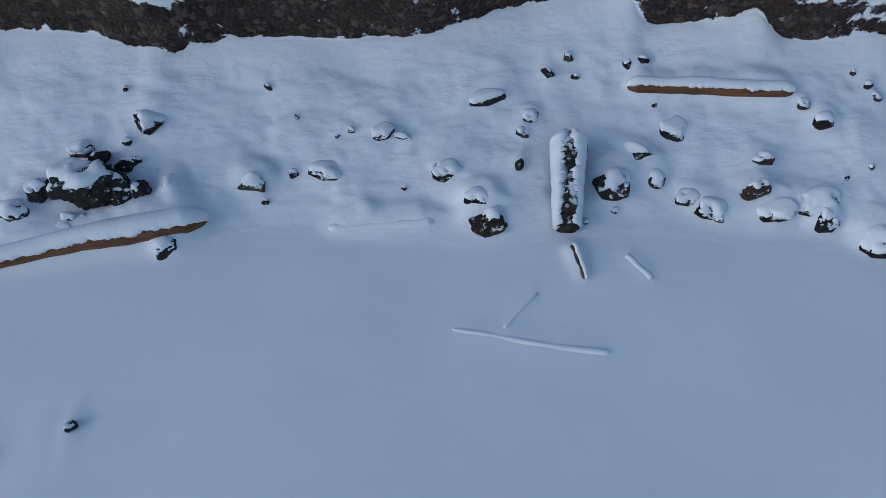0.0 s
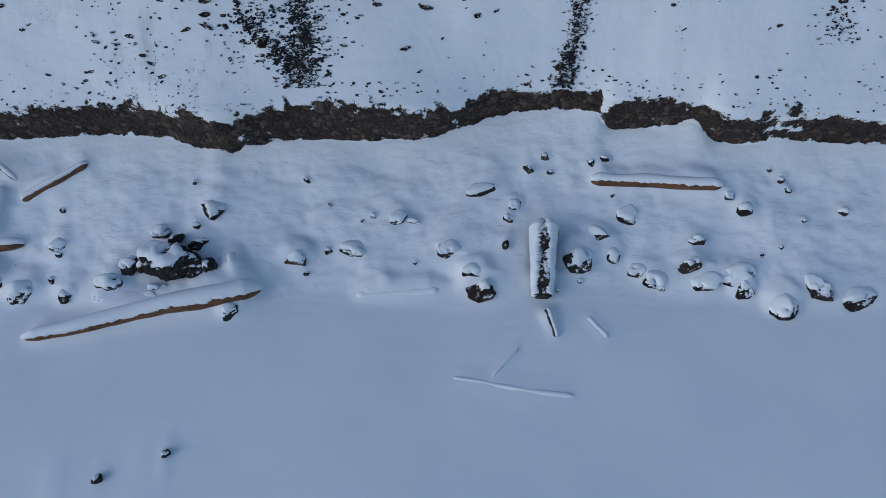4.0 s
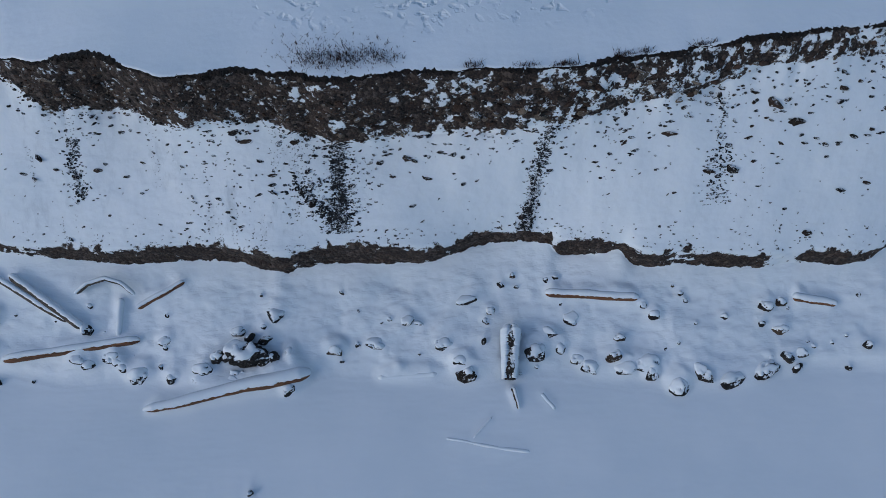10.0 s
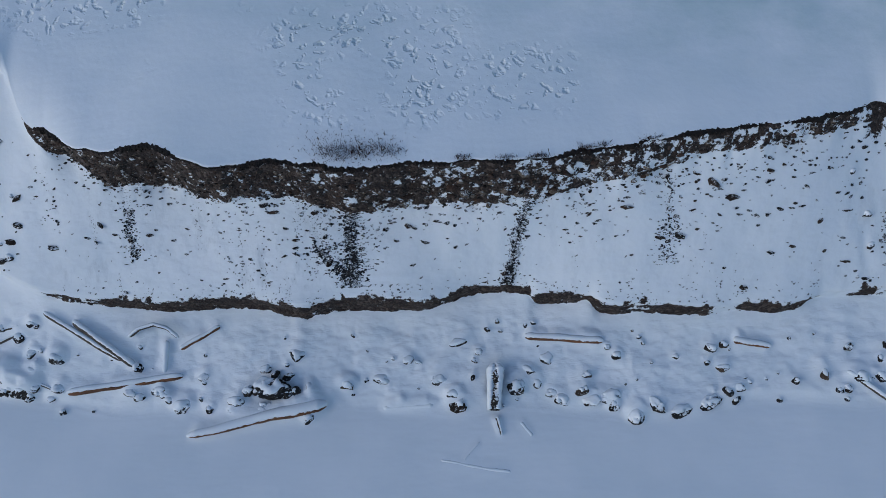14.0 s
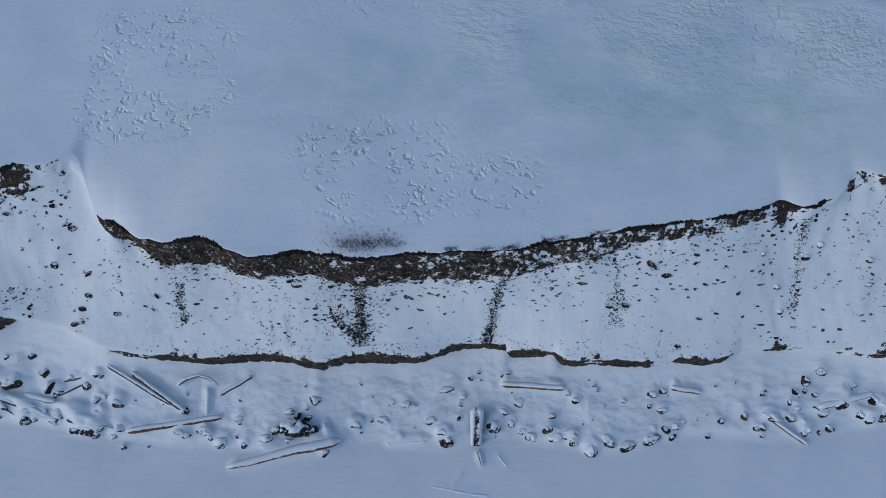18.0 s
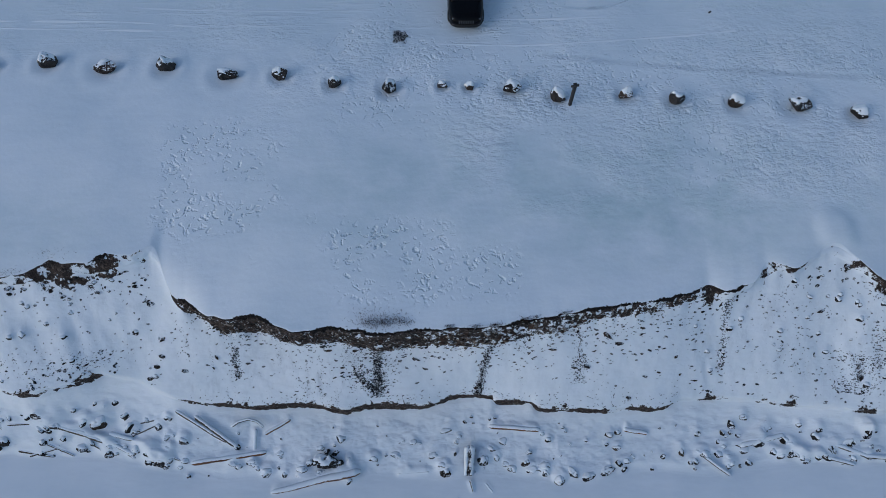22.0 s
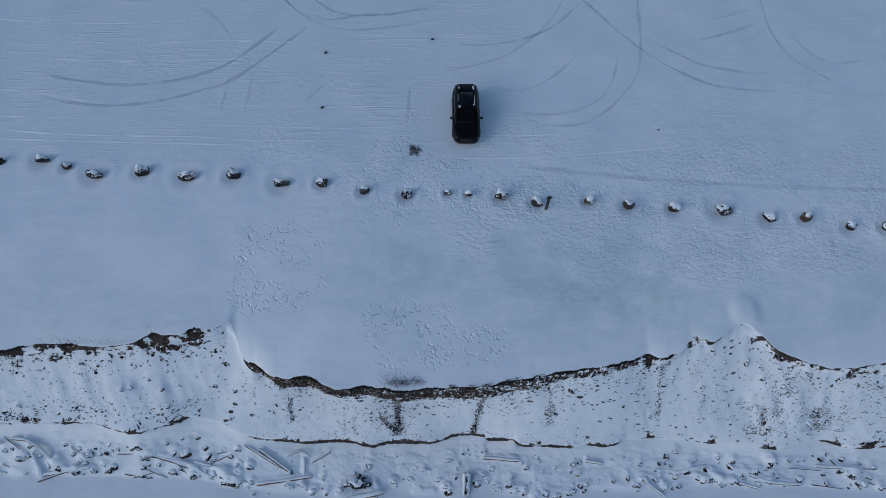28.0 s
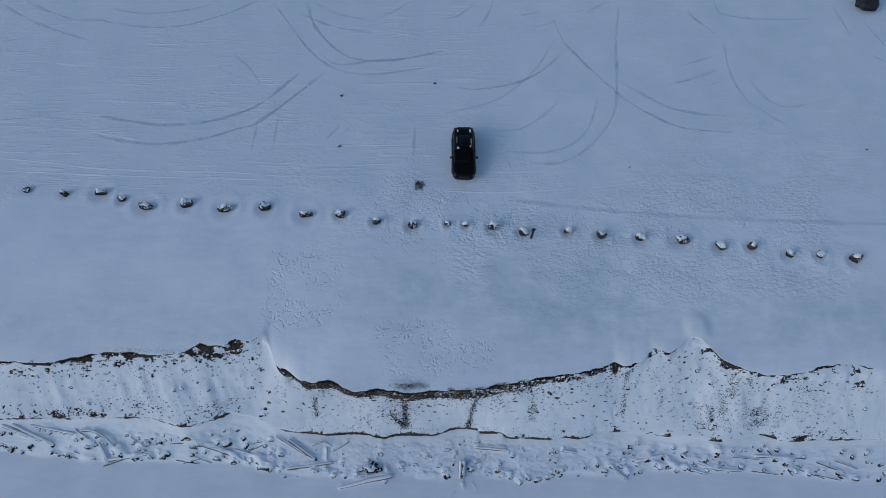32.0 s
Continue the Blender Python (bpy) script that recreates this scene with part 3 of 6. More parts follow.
def snow_on(bm, rnd, cover, thick, lean=0.5, broken=1.0):
    """A closed pillow of snow over the upper part of a body, split here and there by a thin gap."""
    cap = bm.copy()
    cap.normal_update()
    off = Vector((rnd.uniform(0, 50), rnd.uniform(0, 50), 0))
    size = max(v.co.length for v in cap.verts)
    covered, moved = [], []
    for v in cap.verts:
        r = v.co.normalized()
        n = v.normal.lerp(r, 0.6).normalized()
        g = n.z + lean * n.y - (1 - cover) + broken * 0.62 * noise.noise(v.co * (1.7 / size) + off) + broken * 0.34 * noise.noise(v.co * (5 / size) + off) + 0.26 * noise.noise(v.co * (13 / size) + off)
        if r.z < 0.8 and abs(noise.noise(v.co * (1.5 / size) - off)) < 0.035 * broken:
            g -= 0.7
        if g > 0:
            t = thick * min(1.0, 0.35 + g * 1.6)
            moved.append(v.co + n * t * 0.45 + Vector((0, 0.25 * t, t * 0.8)))
            covered.append(v)
        else:
            moved.append(v.co * 0.86)
    for v, co in zip(cap.verts, moved):
        v.co = co
    for _ in range(3):
        bmesh.ops.smooth_vert(cap, verts=covered, factor=0.45, use_axis_x=True, use_axis_y=True, use_axis_z=True)
    return cap


SEEDS = [0]


def boulder(x, y, w, d=None, h=None, turn=0.0, cover=0.6, mat=None, label="", sink=0.3, name="boulder", group="boulders on the beach", sub=3, thick=None, banked=True, hold=1.0, layers=0, broken=1.0):
    """A boulder with its cap of snow. y is the near edge of its foot."""
    SEEDS[0] += 1
    rnd = random.Random(SEEDS[0] * 13 + 5)
    sub = 4 if sub == 3 and w > 0.4 else sub
    d = d or w * rnd.uniform(0.65, 0.95)
    h = h or w * rnd.uniform(0.55, 0.8)
    if banked:
        sink += 0.12 if cover >= 0.6 else 0.08
    yc = y + d * 0.42
    bm = rock_shape(rnd, w, d, h, sub, 16 if w > 0.45 else 11, 0.09, layers)
    stand = h * (1 - sink)
    if banked:
        k, out, north = (0.55, 0.60, 0.30) if cover >= 0.9 else (0.58, 0.62, 0.36) if cover >= 0.6 else (0.35, 0.7, 0.42)
        MOUNDS.append((x, yc + north * d, w * out, d * (out + 0.06), radians(turn), stand * k * hold))
        if cover >= 0.9:
            cover, mat = min(cover, 1.05) - 0.05, ROCK_BURIED
    thick = thick if thick is not None else 0.02 + 0.075 * min(w, 0.9)
    cap = snow_on(bm, rnd, cover, thick, broken=broken) if cover > 0.02 else None
    ob = part(name, bm, mat or rnd.choice((ROCK, ROCK, ROCK_WARM)), smooth=sub < 3)
    tagged(ob, label or "dark angular boulder capped with snow", "boulder", group)
    ob.matrix_world = pose(x, yc, ground_z(x, yc) + h * (0.5 - sink), rnd.uniform(-8, 8), rnd.uniform(-8, 8), turn)
    if cap:
        part("snow_cap", cap, SNOW, ob, "rounded cap of fresh snow")
    return ob


def tube(points, radii, sides=12, rnd=None, rough=0.06, arc=None, lift=0.0, grow=None):
    """A tube through points; arc=(a, b): only the sector between these angles (from up, towards the north), as a closed lens that grows outward."""
    bm = bmesh.new()
    pts = [Vector(p) for p in points]
    rings = []
    for i, p in enumerate(pts):
        t = (pts[min(i + 1, len(pts) - 1)] - pts[max(i - 1, 0)]).normalized()
        side = t.cross(Vector((0, 0, 1))).normalized()
        if side.y + 0.6 * side.x < 0:
            side = -side
        upv = side.cross(t).normalized()
        if upv.z < 0:
            upv = -upv
        ring = []
        if arc is None:
            for k in range(sides):
                a = 2 * math.pi * k / sides
                r = radii[i] * (1 + rough * 2 * noise.noise(Vector((p.x * 3 + p.y * 3, math.cos(a) * 1.5, math.sin(a) * 1.5 + radii[0] * 50))))
                ring.append(bm.verts.new(p + (upv * math.cos(a) + side * math.sin(a)) * r))
        else:
            a0, a1 = arc
            frayed = 0.22 * noise.noise(Vector((p.x * 1.6, 3.1, p.y * 1.6))) + 0.34 * noise.noise(Vector((p.x * 9, 7.1, p.y * 9))) + 0.2 * noise.noise(Vector((p.x * 23, 1.1, p.y * 23)))
            n = sides
            for k in range(n + 1):
                f = k / n
                a = a0 + (a1 - a0) * f + frayed * (1 - f) ** 5
                r = radii[i] + grow[i] * (math.sin(math.pi * f) ** 0.6) * (1 + 0.25 * noise.noise(Vector((p.x * 1.6, k * 0.3, p.y * 1.6))))
                ring.append(bm.verts.new(p + (upv * math.cos(a) + side * math.sin(a)) * (r + (0.004 if 0 < k < n else -0.02)) + Vector((0, 0, lift * math.sin(math.pi * f)))))
            for k in range(n - 1, 0, -1):
                a = a0 + (a1 - a0) * k / n
                ring.append(bm.verts.new(p + (upv * math.cos(a) + side * math.sin(a)) * radii[i] * 0.75))
        rings.append(ring)
    for r0, r1 in zip(rings, rings[1:]):
        for k in range(len(r0)):
            bm.faces.new((r0[k], r0[(k + 1) % len(r0)], r1[(k + 1) % len(r0)], r1[k]))
    bm.faces.new(rings[0][::-1])
    bm.faces.new(rings[-1])
    bmesh.ops.recalc_face_normals(bm, faces=bm.faces)
    return bm


def log(points, r0, r1, mat=None, bare_south=0.6, thick=0.06, bed=0.35, label="", name="driftwood_log", steps=44, bend=0.014, snow=True, ridge=0.0):
    """A drift log through ground places, tapered, half bedded, with a ridge of snow along its top."""
    SEEDS[0] += 1
    rnd = random.Random(SEEDS[0] * 7 + 3)
    pts, radii = [], []
    legs = len(points) - 1
    xs = []
    for i in range(steps + 1):
        f = i / steps * legs
        k = min(int(f), legs - 1)
        u = f - k
        a, b = Vector(points[k]), Vector(points[k + 1])
        xs.append(a.lerp(b, u))
    gz = [z if z is not None else 0 for z in (p.z for p in xs)]
    for i, p in enumerate(xs):
        f = i / steps
        r = (r0 + (r1 - r0) * f) * (1 + 0.10 * noise.noise(Vector((f * 5, SEEDS[0] * 1.7, 0))))
        if f < 0.06:
            r *= 0.25 + 0.75 * math.sqrt(f / 0.06)
        if f > 0.94:
            r *= 0.25 + 0.75 * math.sqrt(max(0.0, 1 - f) / 0.06)
        w = bend * noise.noise(Vector((f * 2.5, SEEDS[0] * 3.3, 7))) * 2
        pts.append(Vector((p.x + w * 0.5, p.y + w, gz[i] + r * (1 - 2 * bed) + max(r0, r1) * 0.2)))
        radii.append(r)
    turn = math.atan2(pts[-1].y - pts[0].y, pts[-1].x - pts[0].x)
    step = (pts[-1] - pts[0]).length / steps
    for p, r in list(zip(pts, radii))[1:-1:2]:
        MOUNDS.append((p.x, p.y + r * 0.9, step * 3.0 + 0.05, r * 1.8 + 0.06, turn, r * (0.45 + ridge) * 0.62))
    mid = sum(pts, Vector()) / len(pts)
    ob = part(name, tube([p - mid for p in pts], radii, 14), mat or WOOD, smooth=True)
    tagged(ob, label or "weathered drift log half buried under snow", "log", "driftwood on the beach")
    ob.location = mid
    if snow:
        s0 = -bare_south
        part("snow_ridge", tube([p - mid for p in pts], [r * 0.98 for r in radii], 10, arc=(s0, 1.9), grow=[thick * (0.8 + 0.4 * noise.noise(Vector((p.x * 1.3, p.y * 1.3, SEEDS[0])))) for p in pts], lift=thick * 0.5), SNOW, ob, "ridge of snow along the log")
    return ob


def ends(*pairs):
    """Ground places with their heights, from x, y pairs."""
    return [(x, y, ground_z(x, y)) for x, y in pairs]


# ---- beach: the dark pile and the boulders round it ----
PILE = dict(banked=False, broken=1.5)
boulder(-5.28, 5.05, 1.15, 0.95, 0.75, 10, 0.52, ROCK, "large layered dark boulder with snow on its ledges", 0.2, layers=4, **PILE)
boulder(-5.55, 5.38, 0.75, 0.5, 0.55, 28, 0.85, ROCK, "tilted slab under snow behind the dark boulder", 0.25, layers=2, **PILE)
boulder(-4.84, 5.14, 0.52, 0.4, 0.42, 40, 0.5, ROCK, "angular dark slab leaning on the pile", 0.25, layers=3, **PILE)
boulder(-4.55, 5.28, 0.34, 0.34, 0.34, 62, 0.35, ROCK, "dark wedge of rock at the pile's side", 0.25, layers=2, **PILE)
boulder(-5.25, 5.82, 0.34, 0.26, 0.4, 60, 0.3, ROCK, "upright dark splinter behind the pile", 0.25, layers=2, **PILE)
boulder(-5.18, 4.86, 0.42, 0.22, 0.22, 5, 0.4, ROCK, "broken dark chunk before the pile", 0.35, layers=2, **PILE)
boulder(-5.42, 4.95, 0.3, 0.2, 0.2, -25, 0.45, ROCK, "broken dark chunk before the pile", 0.35, **PILE)
boulder(-6.08, 5.27, 0.42, 0.36, 0.34, 40, 0.6, ROCK, "dark boulder dusted with snow beside the pile", 0.25, layers=2, **PILE)
boulder(-5.82, 5.33, 0.4, 0.26, 0.3, 20, 0.55, ROCK, "dark slab dusted with snow beside the pile", 0.25, layers=3, **PILE)
boulder(-4.82, 5.78, 0.42, 0.26, 0.28, 15, 0.3, ROCK, "small dark rock standing clear of snow", layers=2)
boulder(-5.62, 6.0, 0.5, 0.3, 0.2, 12, 0.95, ROCK, "flat slab under snow behind the pile", 0.35)
boulder(-5.66, 4.72, 0.62, 0.3, 0.26, -12, 0.55, ROCK_WARM, "flat brown slab at the foot of the pile", 0.4, **PILE)
boulder(-4.14, 5.32, 0.36, 0.4, 0.36, 5, 0.6, ROCK, "pointed rock with a snowy back")
boulder(-5.62, 4.88, 0.62, 0.26, 0.24, -12, 0.3, ROCK_WARM, "flat brown slab at the foot of the pile", 0.4, banked=False)
boulder(-4.13, 4.42, 0.5, 0.36, 0.32, 20, 0.85, ROCK, "dark stone patched with snow under the log's end")
boulder(-4.58, 6.33, 0.56, 0.5, 0.28, -15, 0.85, ROCK, "block under a square cap of snow", 0.35)
boulder(-2.92, 5.42, 0.56, 0.42, 0.36, -12, 0.7, ROCK_WARM, "block with a snowy top and a dark face", 0.3)
boulder(-2.72, 5.27, 0.16, 0.1, 0.08, 0, 0.2, ROCK, "small stone in front of the block")
boulder(0.74, 4.62, 0.74, 0.5, 0.36, -8, 0.42, ROCK_WARM, "brown boulder with snow in its hollows", 0.3)
boulder(0.6, 5.02, 0.55, 0.36, 0.34, 12, 0.85, ROCK, "rounded stone under snow behind a brown one", 0.35)
boulder(2.62, 5.1, 0.66, 0.58, 0.44, -20, 0.62, ROCK, "dark boulder with a white top beside the stump")
boulder(3.05, 5.78, 0.6, 0.26, 0.24, -28, 0.72, ROCK, "long stone buried under snow", 0.35)
boulder(1.22, 5.6, 0.14, 0.26, 0.18, -25, 0.25, ROCK, "thin upright stone in snow")
boulder(1.32, 6.13, 0.12, 0.1, 0.1, 0, 0.2, ROCK_WARM, "small brown stone on snow")
boulder(3.7, 6.1, 0.62, 0.4, 0.28, 0, 0.95, ROCK_WARM, "buried boulder with one brown edge", 0.42)
boulder(0.74, 6.66, 0.68, 0.36, 0.3, 14, 0.75, ROCK, "dark boulder half buried in drifted snow", 0.38)
boulder(-0.92, 6.14, 0.45, 0.36, 0.24, 0, 0.98, ROCK, "stone buried under a snow mound", 0.38)
boulder(-0.6, 6.18, 0.36, 0.14, 0.12, -10, 0.9, ROCK, "low stone under drifted snow", 0.4)
boulder(0.12, 5.5, 0.6, 0.4, 0.2, 0, 1.15, ROCK, "stone wholly covered by snow", 0.4)
boulder(-1.76, 5.56, 0.62, 0.36, 0.18, 0, 1.2, ROCK, "low stone wholly under snow", 0.4)
boulder(2.07, 7.34, 0.22, 0.2, 0.16, 0, 0.55, ROCK_WARM, "small stone below the cut bank")
boulder(3.01, 7.22, 0.2, 0.16, 0.14, 20, 0.45, ROCK, "small stone below the cut bank")
boulder(3.26, 7.29, 0.24, 0.16, 0.16, -20, 0.5, ROCK, "small stone below the cut bank")
boulder(2.18, 7.1, 0.17, 0.1, 0.1, 0, 0.45, ROCK, "pebble on the snowy beach")
boulder(-2.74, 7.1, 0.2, 0.08, 0.1, -40, 0.1, ROCK, "sliver of dark stone on snow")
boulder(-4.98, 7.03, 0.12, 0.1, 0.1, 0, 0.4, ROCK_WARM, "small stone lying on snow")
boulder(4.95, 5.58, 0.42, 0.26, 0.26, 8, 0.55, ROCK_WARM, "brown stone with snow behind it")
boulder(4.78, 5.02, 0.54, 0.42, 0.36, 15, 0.35, ROCK_WARM, "smooth brown boulder clear of snow in front")
boulder(3.34, 5.34, 0.34, 0.34, 0.22, 0, 0.95, ROCK, "rounded stone buried under snow", 0.38)
boulder(3.78, 5.06, 0.45, 0.3, 0.2, 0, 1.0, ROCK, "low stone buried under snow", 0.4)
boulder(5.98, 6.13, 0.38, 0.26, 0.24, 5, 0.75, ROCK, "stone with a dark lower edge")
boulder(5.66, 6.43, 0.24, 0.22, 0.16, 0, 0.9, ROCK, "small stone capped with snow")
boulder(6.56, 6.98, 0.13, 0.1, 0.1, 0, 0.3, ROCK_WARM, "small pebble lying on snow")
boulder(6.76, 6.74, 0.22, 0.16, 0.16, 20, 0.5, ROCK, "small dark stone on snow")
boulder(6.88, 6.57, 0.16, 0.12, 0.12, -20, 0.5, ROCK, "small dark stone on snow")
boulder(5.72, 4.56, 0.42, 0.36, 0.36, 0, 0.6, ROCK, "pointed dark stone in the snow rim")
boulder(5.66, 4.82, 0.8, 0.5, 0.36, 10, 1.0, ROCK, "broad boulder under a thick snow mound", 0.4)
boulder(5.08, 4.7, 0.66, 0.46, 0.28, 0, 1.1, ROCK, "mound of snow over a boulder", 0.4)
boulder(6.45, 4.15, 0.62, 0.55, 0.38, 20, 0.9, ROCK, "tall boulder under snow with a dark rim")
boulder(7.1, 4.45, 0.7, 0.5, 0.4, -25, 0.58, ROCK, "snow-covered boulder with a dark cleft")
boulder(7.9, 4.3, 1.0, 0.4, 0.3, 12, 0.58, ROCK, "long low boulder with a dark split", 0.35)
boulder(8.85, 4.5, 0.95, 0.46, 0.34, 22, 0.58, ROCK, "long boulder under snow with a dark lower edge", 0.35)
boulder(4.1, 4.8, 0.7, 0.42, 0.22, 0, 1.2, ROCK, "stone wholly covered by snow", 0.42)
boulder(-6.5, 4.95, 0.55, 0.42, 0.3, 0, 1.1, ROCK, "round mound of snow over a stone", 0.38)
boulder(-4.92, 1.86, 0.2, 0.18, 0.2, 0, 0.45, ROCK, "lone dark stone frozen in the lake ice", 0.2, "ice_stone", "stones on the lake ice")
boulder(-6.02, 1.48, 0.2, 0.18, 0.2, 30, 0.5, ROCK, "lone dark stone frozen in the lake ice", 0.2, "ice_stone", "stones on the lake ice")
for tx, ty in ((-4.92, 1.95), (-6.02, 1.57)):
    MOUNDS.append((tx - 0.55, ty + 0.03, 0.55, 0.09, 0.06, 0.05))
# west of the pile
boulder(-8.3, 4.85, 0.68, 0.52, 0.4, 0, 1.05, ROCK, "round boulder under thick snow", 0.32)
boulder(-7.4, 4.82, 0.28, 0.28, 0.28, 0, 0.55, ROCK, "pointed dark stone at the shore")
boulder(-8.75, 5.15, 0.3, 0.3, 0.22, 0, 0.95, ROCK, "snow-covered stone at the shore")
boulder(-9.7, 5.24, 0.42, 0.3, 0.24, 0, 0.9, ROCK, "snow-covered stone at the shore")
boulder(-9.8, 6.12, 0.5, 0.36, 0.3, 30, 0.5, ROCK, "dark stone between the drift logs")
boulder(-9.05, 5.42, 0.6, 0.36, 0.26, 0, 1.0, ROCK, "low stone buried under snow")
boulder(-7.6, 5.7, 0.17, 0.12, 0.12, 0, 0.5, ROCK, "small stone lying on snow")
boulder(-12.2, 4.9, 0.3, 0.22, 0.2, 0, 0.55, ROCK, "stone at the edge of the ice")
boulder(-12.35, 5.56, 0.5, 0.36, 0.3, 30, 0.9, ROCK, "snow-covered boulder at the shore")
boulder(-13.65, 5.64, 0.6, 0.4, 0.3, 0, 0.85, ROCK, "snow-covered boulder at the shore")
boulder(-9.98, 5.35, 0.55, 0.36, 0.3, 0, 0.95, ROCK, "boulder under snow below a drift log")
boulder(-8.9, 5.3, 0.36, 0.3, 0.24, 0, 1.0, ROCK, "stone buried under soft snow")
boulder(-7.65, 5.8, 0.42, 0.3, 0.2, 0, 1.05, ROCK, "stone buried under soft snow")
boulder(-16.7, 7.3, 1.1, 0.8, 0.6, 20, 0.75, ROCK_WARM, "large boulder under snow with a dark lower face", 0.3)
boulder(-15.2, 7.18, 0.95, 0.5, 0.55, 35, 0.4, ROCK, "large dark slab leaning out of the snow", 0.3)
boulder(-14.35, 5.95, 0.5, 0.4, 0.4, 0, 0.5, ROCK, "dark split stone on the shore")
boulder(-13.3, 5.62, 0.6, 0.45, 0.36, 0, 0.88, ROCK, "snow-covered boulder at the shore")
boulder(-14.9, 6.15, 0.6, 0.5, 0.42, 0, 0.95, ROCK, "round boulder buried under snow")
boulder(-17.7, 6.3, 0.7, 0.5, 0.36, 0, 0.9, ROCK, "boulder mostly buried under snow")
boulder(-15.6, 7.7, 0.36, 0.3, 0.3, 0, 0.45, ROCK, "dark stone in the snow")
# east part of the beach
boulder(9.45, 5.66, 0.5, 0.34, 0.26, 0, 0.75, ROCK_WARM, "stone with a curved dark edge")
boulder(9.1, 6.24, 0.46, 0.4, 0.3, 0, 0.92, ROCK, "round stone buried under snow")
boulder(9.55, 6.4, 0.4, 0.28, 0.26, -20, 0.55, ROCK_WARM, "brown stone with a snowy top")
boulder(9.5, 4.9, 0.42, 0.34, 0.36, 0, 0.15, ROCK, "dark broken stone at the shore")
boulder(9.75, 4.66, 0.46, 0.22, 0.3, 40, 0.1, ROCK, "dark splintered stone at the shore")
boulder(9.9, 5.05, 0.45, 0.3, 0.26, 0, 0.85, ROCK, "snow-capped stone at the shore")
boulder(7.92, 6.1, 0.32, 0.2, 0.16, 0, 0.95, ROCK, "low stone buried under snow")
boulder(6.85, 6.62, 0.14, 0.1, 0.1, 0, 0.4, ROCK, "small pebble lying on snow")
boulder(11.8, 5.2, 0.36, 0.26, 0.26, -10, 0.45, ROCK, "dark stone on the snowy beach")
boulder(12.74, 5.3, 0.28, 0.5, 0.32, 0, 0.5, ROCK_WARM, "upright brown stone with a snowy side")
boulder(13.95, 5.16, 0.75, 0.5, 0.36, -30, 0.85, ROCK, "boulder mostly buried under snow")
boulder(14.65, 5.2, 0.6, 0.36, 0.32, 0, 0.75, ROCK, "boulder topped with snow, dark edge")
boulder(14.7, 5.8, 0.26, 0.32, 0.26, 0, 0.4, ROCK, "dark stone in the snow")
boulder(16.0, 5.35, 0.62, 0.36, 0.28, 0, 0.95, ROCK, "boulder mostly buried under snow")
boulder(17.5, 5.2, 0.5, 0.45, 0.36, 20, 0.7, ROCK, "snow-capped boulder with a dark side")
boulder(18.0, 5.2, 0.5, 0.42, 0.36, 0, 0.75, ROCK, "snow-capped boulder with a dark side")
boulder(18.45, 5.6, 0.5, 0.4, 0.36, 0, 0.7, ROCK, "snow-capped boulder with a dark side")
boulder(18.7, 5.1, 0.45, 0.36, 0.3, 0, 0.5, ROCK, "dark stone among driftwood")
boulder(19.1, 4.8, 0.6, 0.4, 0.3, 0, 0.75, ROCK, "snow-capped stone at the shore")
boulder(19.75, 5.1, 0.5, 0.4, 0.3, 0, 0.7, ROCK, "snow-capped stone at the shore")
boulder(17.1, 6.2, 0.7, 0.5, 0.36, 0, 0.95, ROCK, "boulder buried under thick snow")

# stones strewn along the far flanks of the beach and between the others
rnd_b = random.Random(41)


def strewn(x0, x1, count, lo, hi):
    for _ in range(count):
        x = rnd_b.uniform(x0, x1)
        a, b = float(along(SHORE, x, 1)), float(along(FOOT, x, 1))
        w = rnd_b.uniform(lo, hi) * rnd_b.uniform(0.6, 1.3)
        boulder(x, a + (b - a) * (0.02 + 0.72 * rnd_b.random() ** 1.5), w, None, None, rnd_b.uniform(-40, 40), rnd_b.choice((0.15, 0.3, 0.45, 0.65, 0.9)), rnd_b.choice((ROCK_BURIED, ROCK_MOTTLED, ROCK)), "snow-capped stone on the shore", 0.33, "shore_stone", "stones strewn along the shore", 3)


strewn(-36, -13, 135, 0.22, 0.7)
strewn(13, 36, 110, 0.24, 0.68)
strewn(-13, 13, 48, 0.08, 0.24)
strewn(-17.5, -12.2, 24, 0.25, 0.5)

# ---- driftwood ----
log(ends((-7.95, 4.12), (-5.8, 4.55), (-3.6, 5.0)), 0.10, 0.21, WOOD, 1.12, 0.06, 0.18, "long orange-brown drift log under a ridge of snow", steps=170, bend=0.05)
log(ends((3.0, 6.95), (5.54, 6.7)), 0.11, 0.10, WOOD, 0.8, 0.06, 0.35, "split orange-brown log beneath the cut bank", steps=120)
log(ends((-12.05, 5.56), (-8.34, 5.99)), 0.12, 0.10, WOOD, 0.55, 0.06, 0.2, "straight snow-topped pole lying along the shore", steps=56)
log(ends((9.9, 6.64), (11.1, 6.44)), 0.11, 0.08, WOOD, 0.95, 0.06, 0.35, "short brown log beneath the cut bank")
log(ends((-8.43, 6.84), (-7.13, 7.5)), 0.08, 0.065, WOOD, 0.7, 0.035, 0.35, "short orange-brown log on the slope of the beach")
log(ends((-8.92, 7.1), (-8.93, 6.16)), 0.08, 0.07, WOOD_GREY, 0.95, 0.06, 0.35, "stick lying down the beach under snow")
log([(-10.05, 7.2, 0.95), (-9.7, 7.38, 1.14), (-9.2, 7.48, 1.22), (-8.8, 7.38, 1.12), (-8.47, 7.12, 0.9)], 0.05, 0.045, WOOD_GREY, 0.7, 0.05, 0.3, "arched branch under a thin line of snow", "drift_branch")
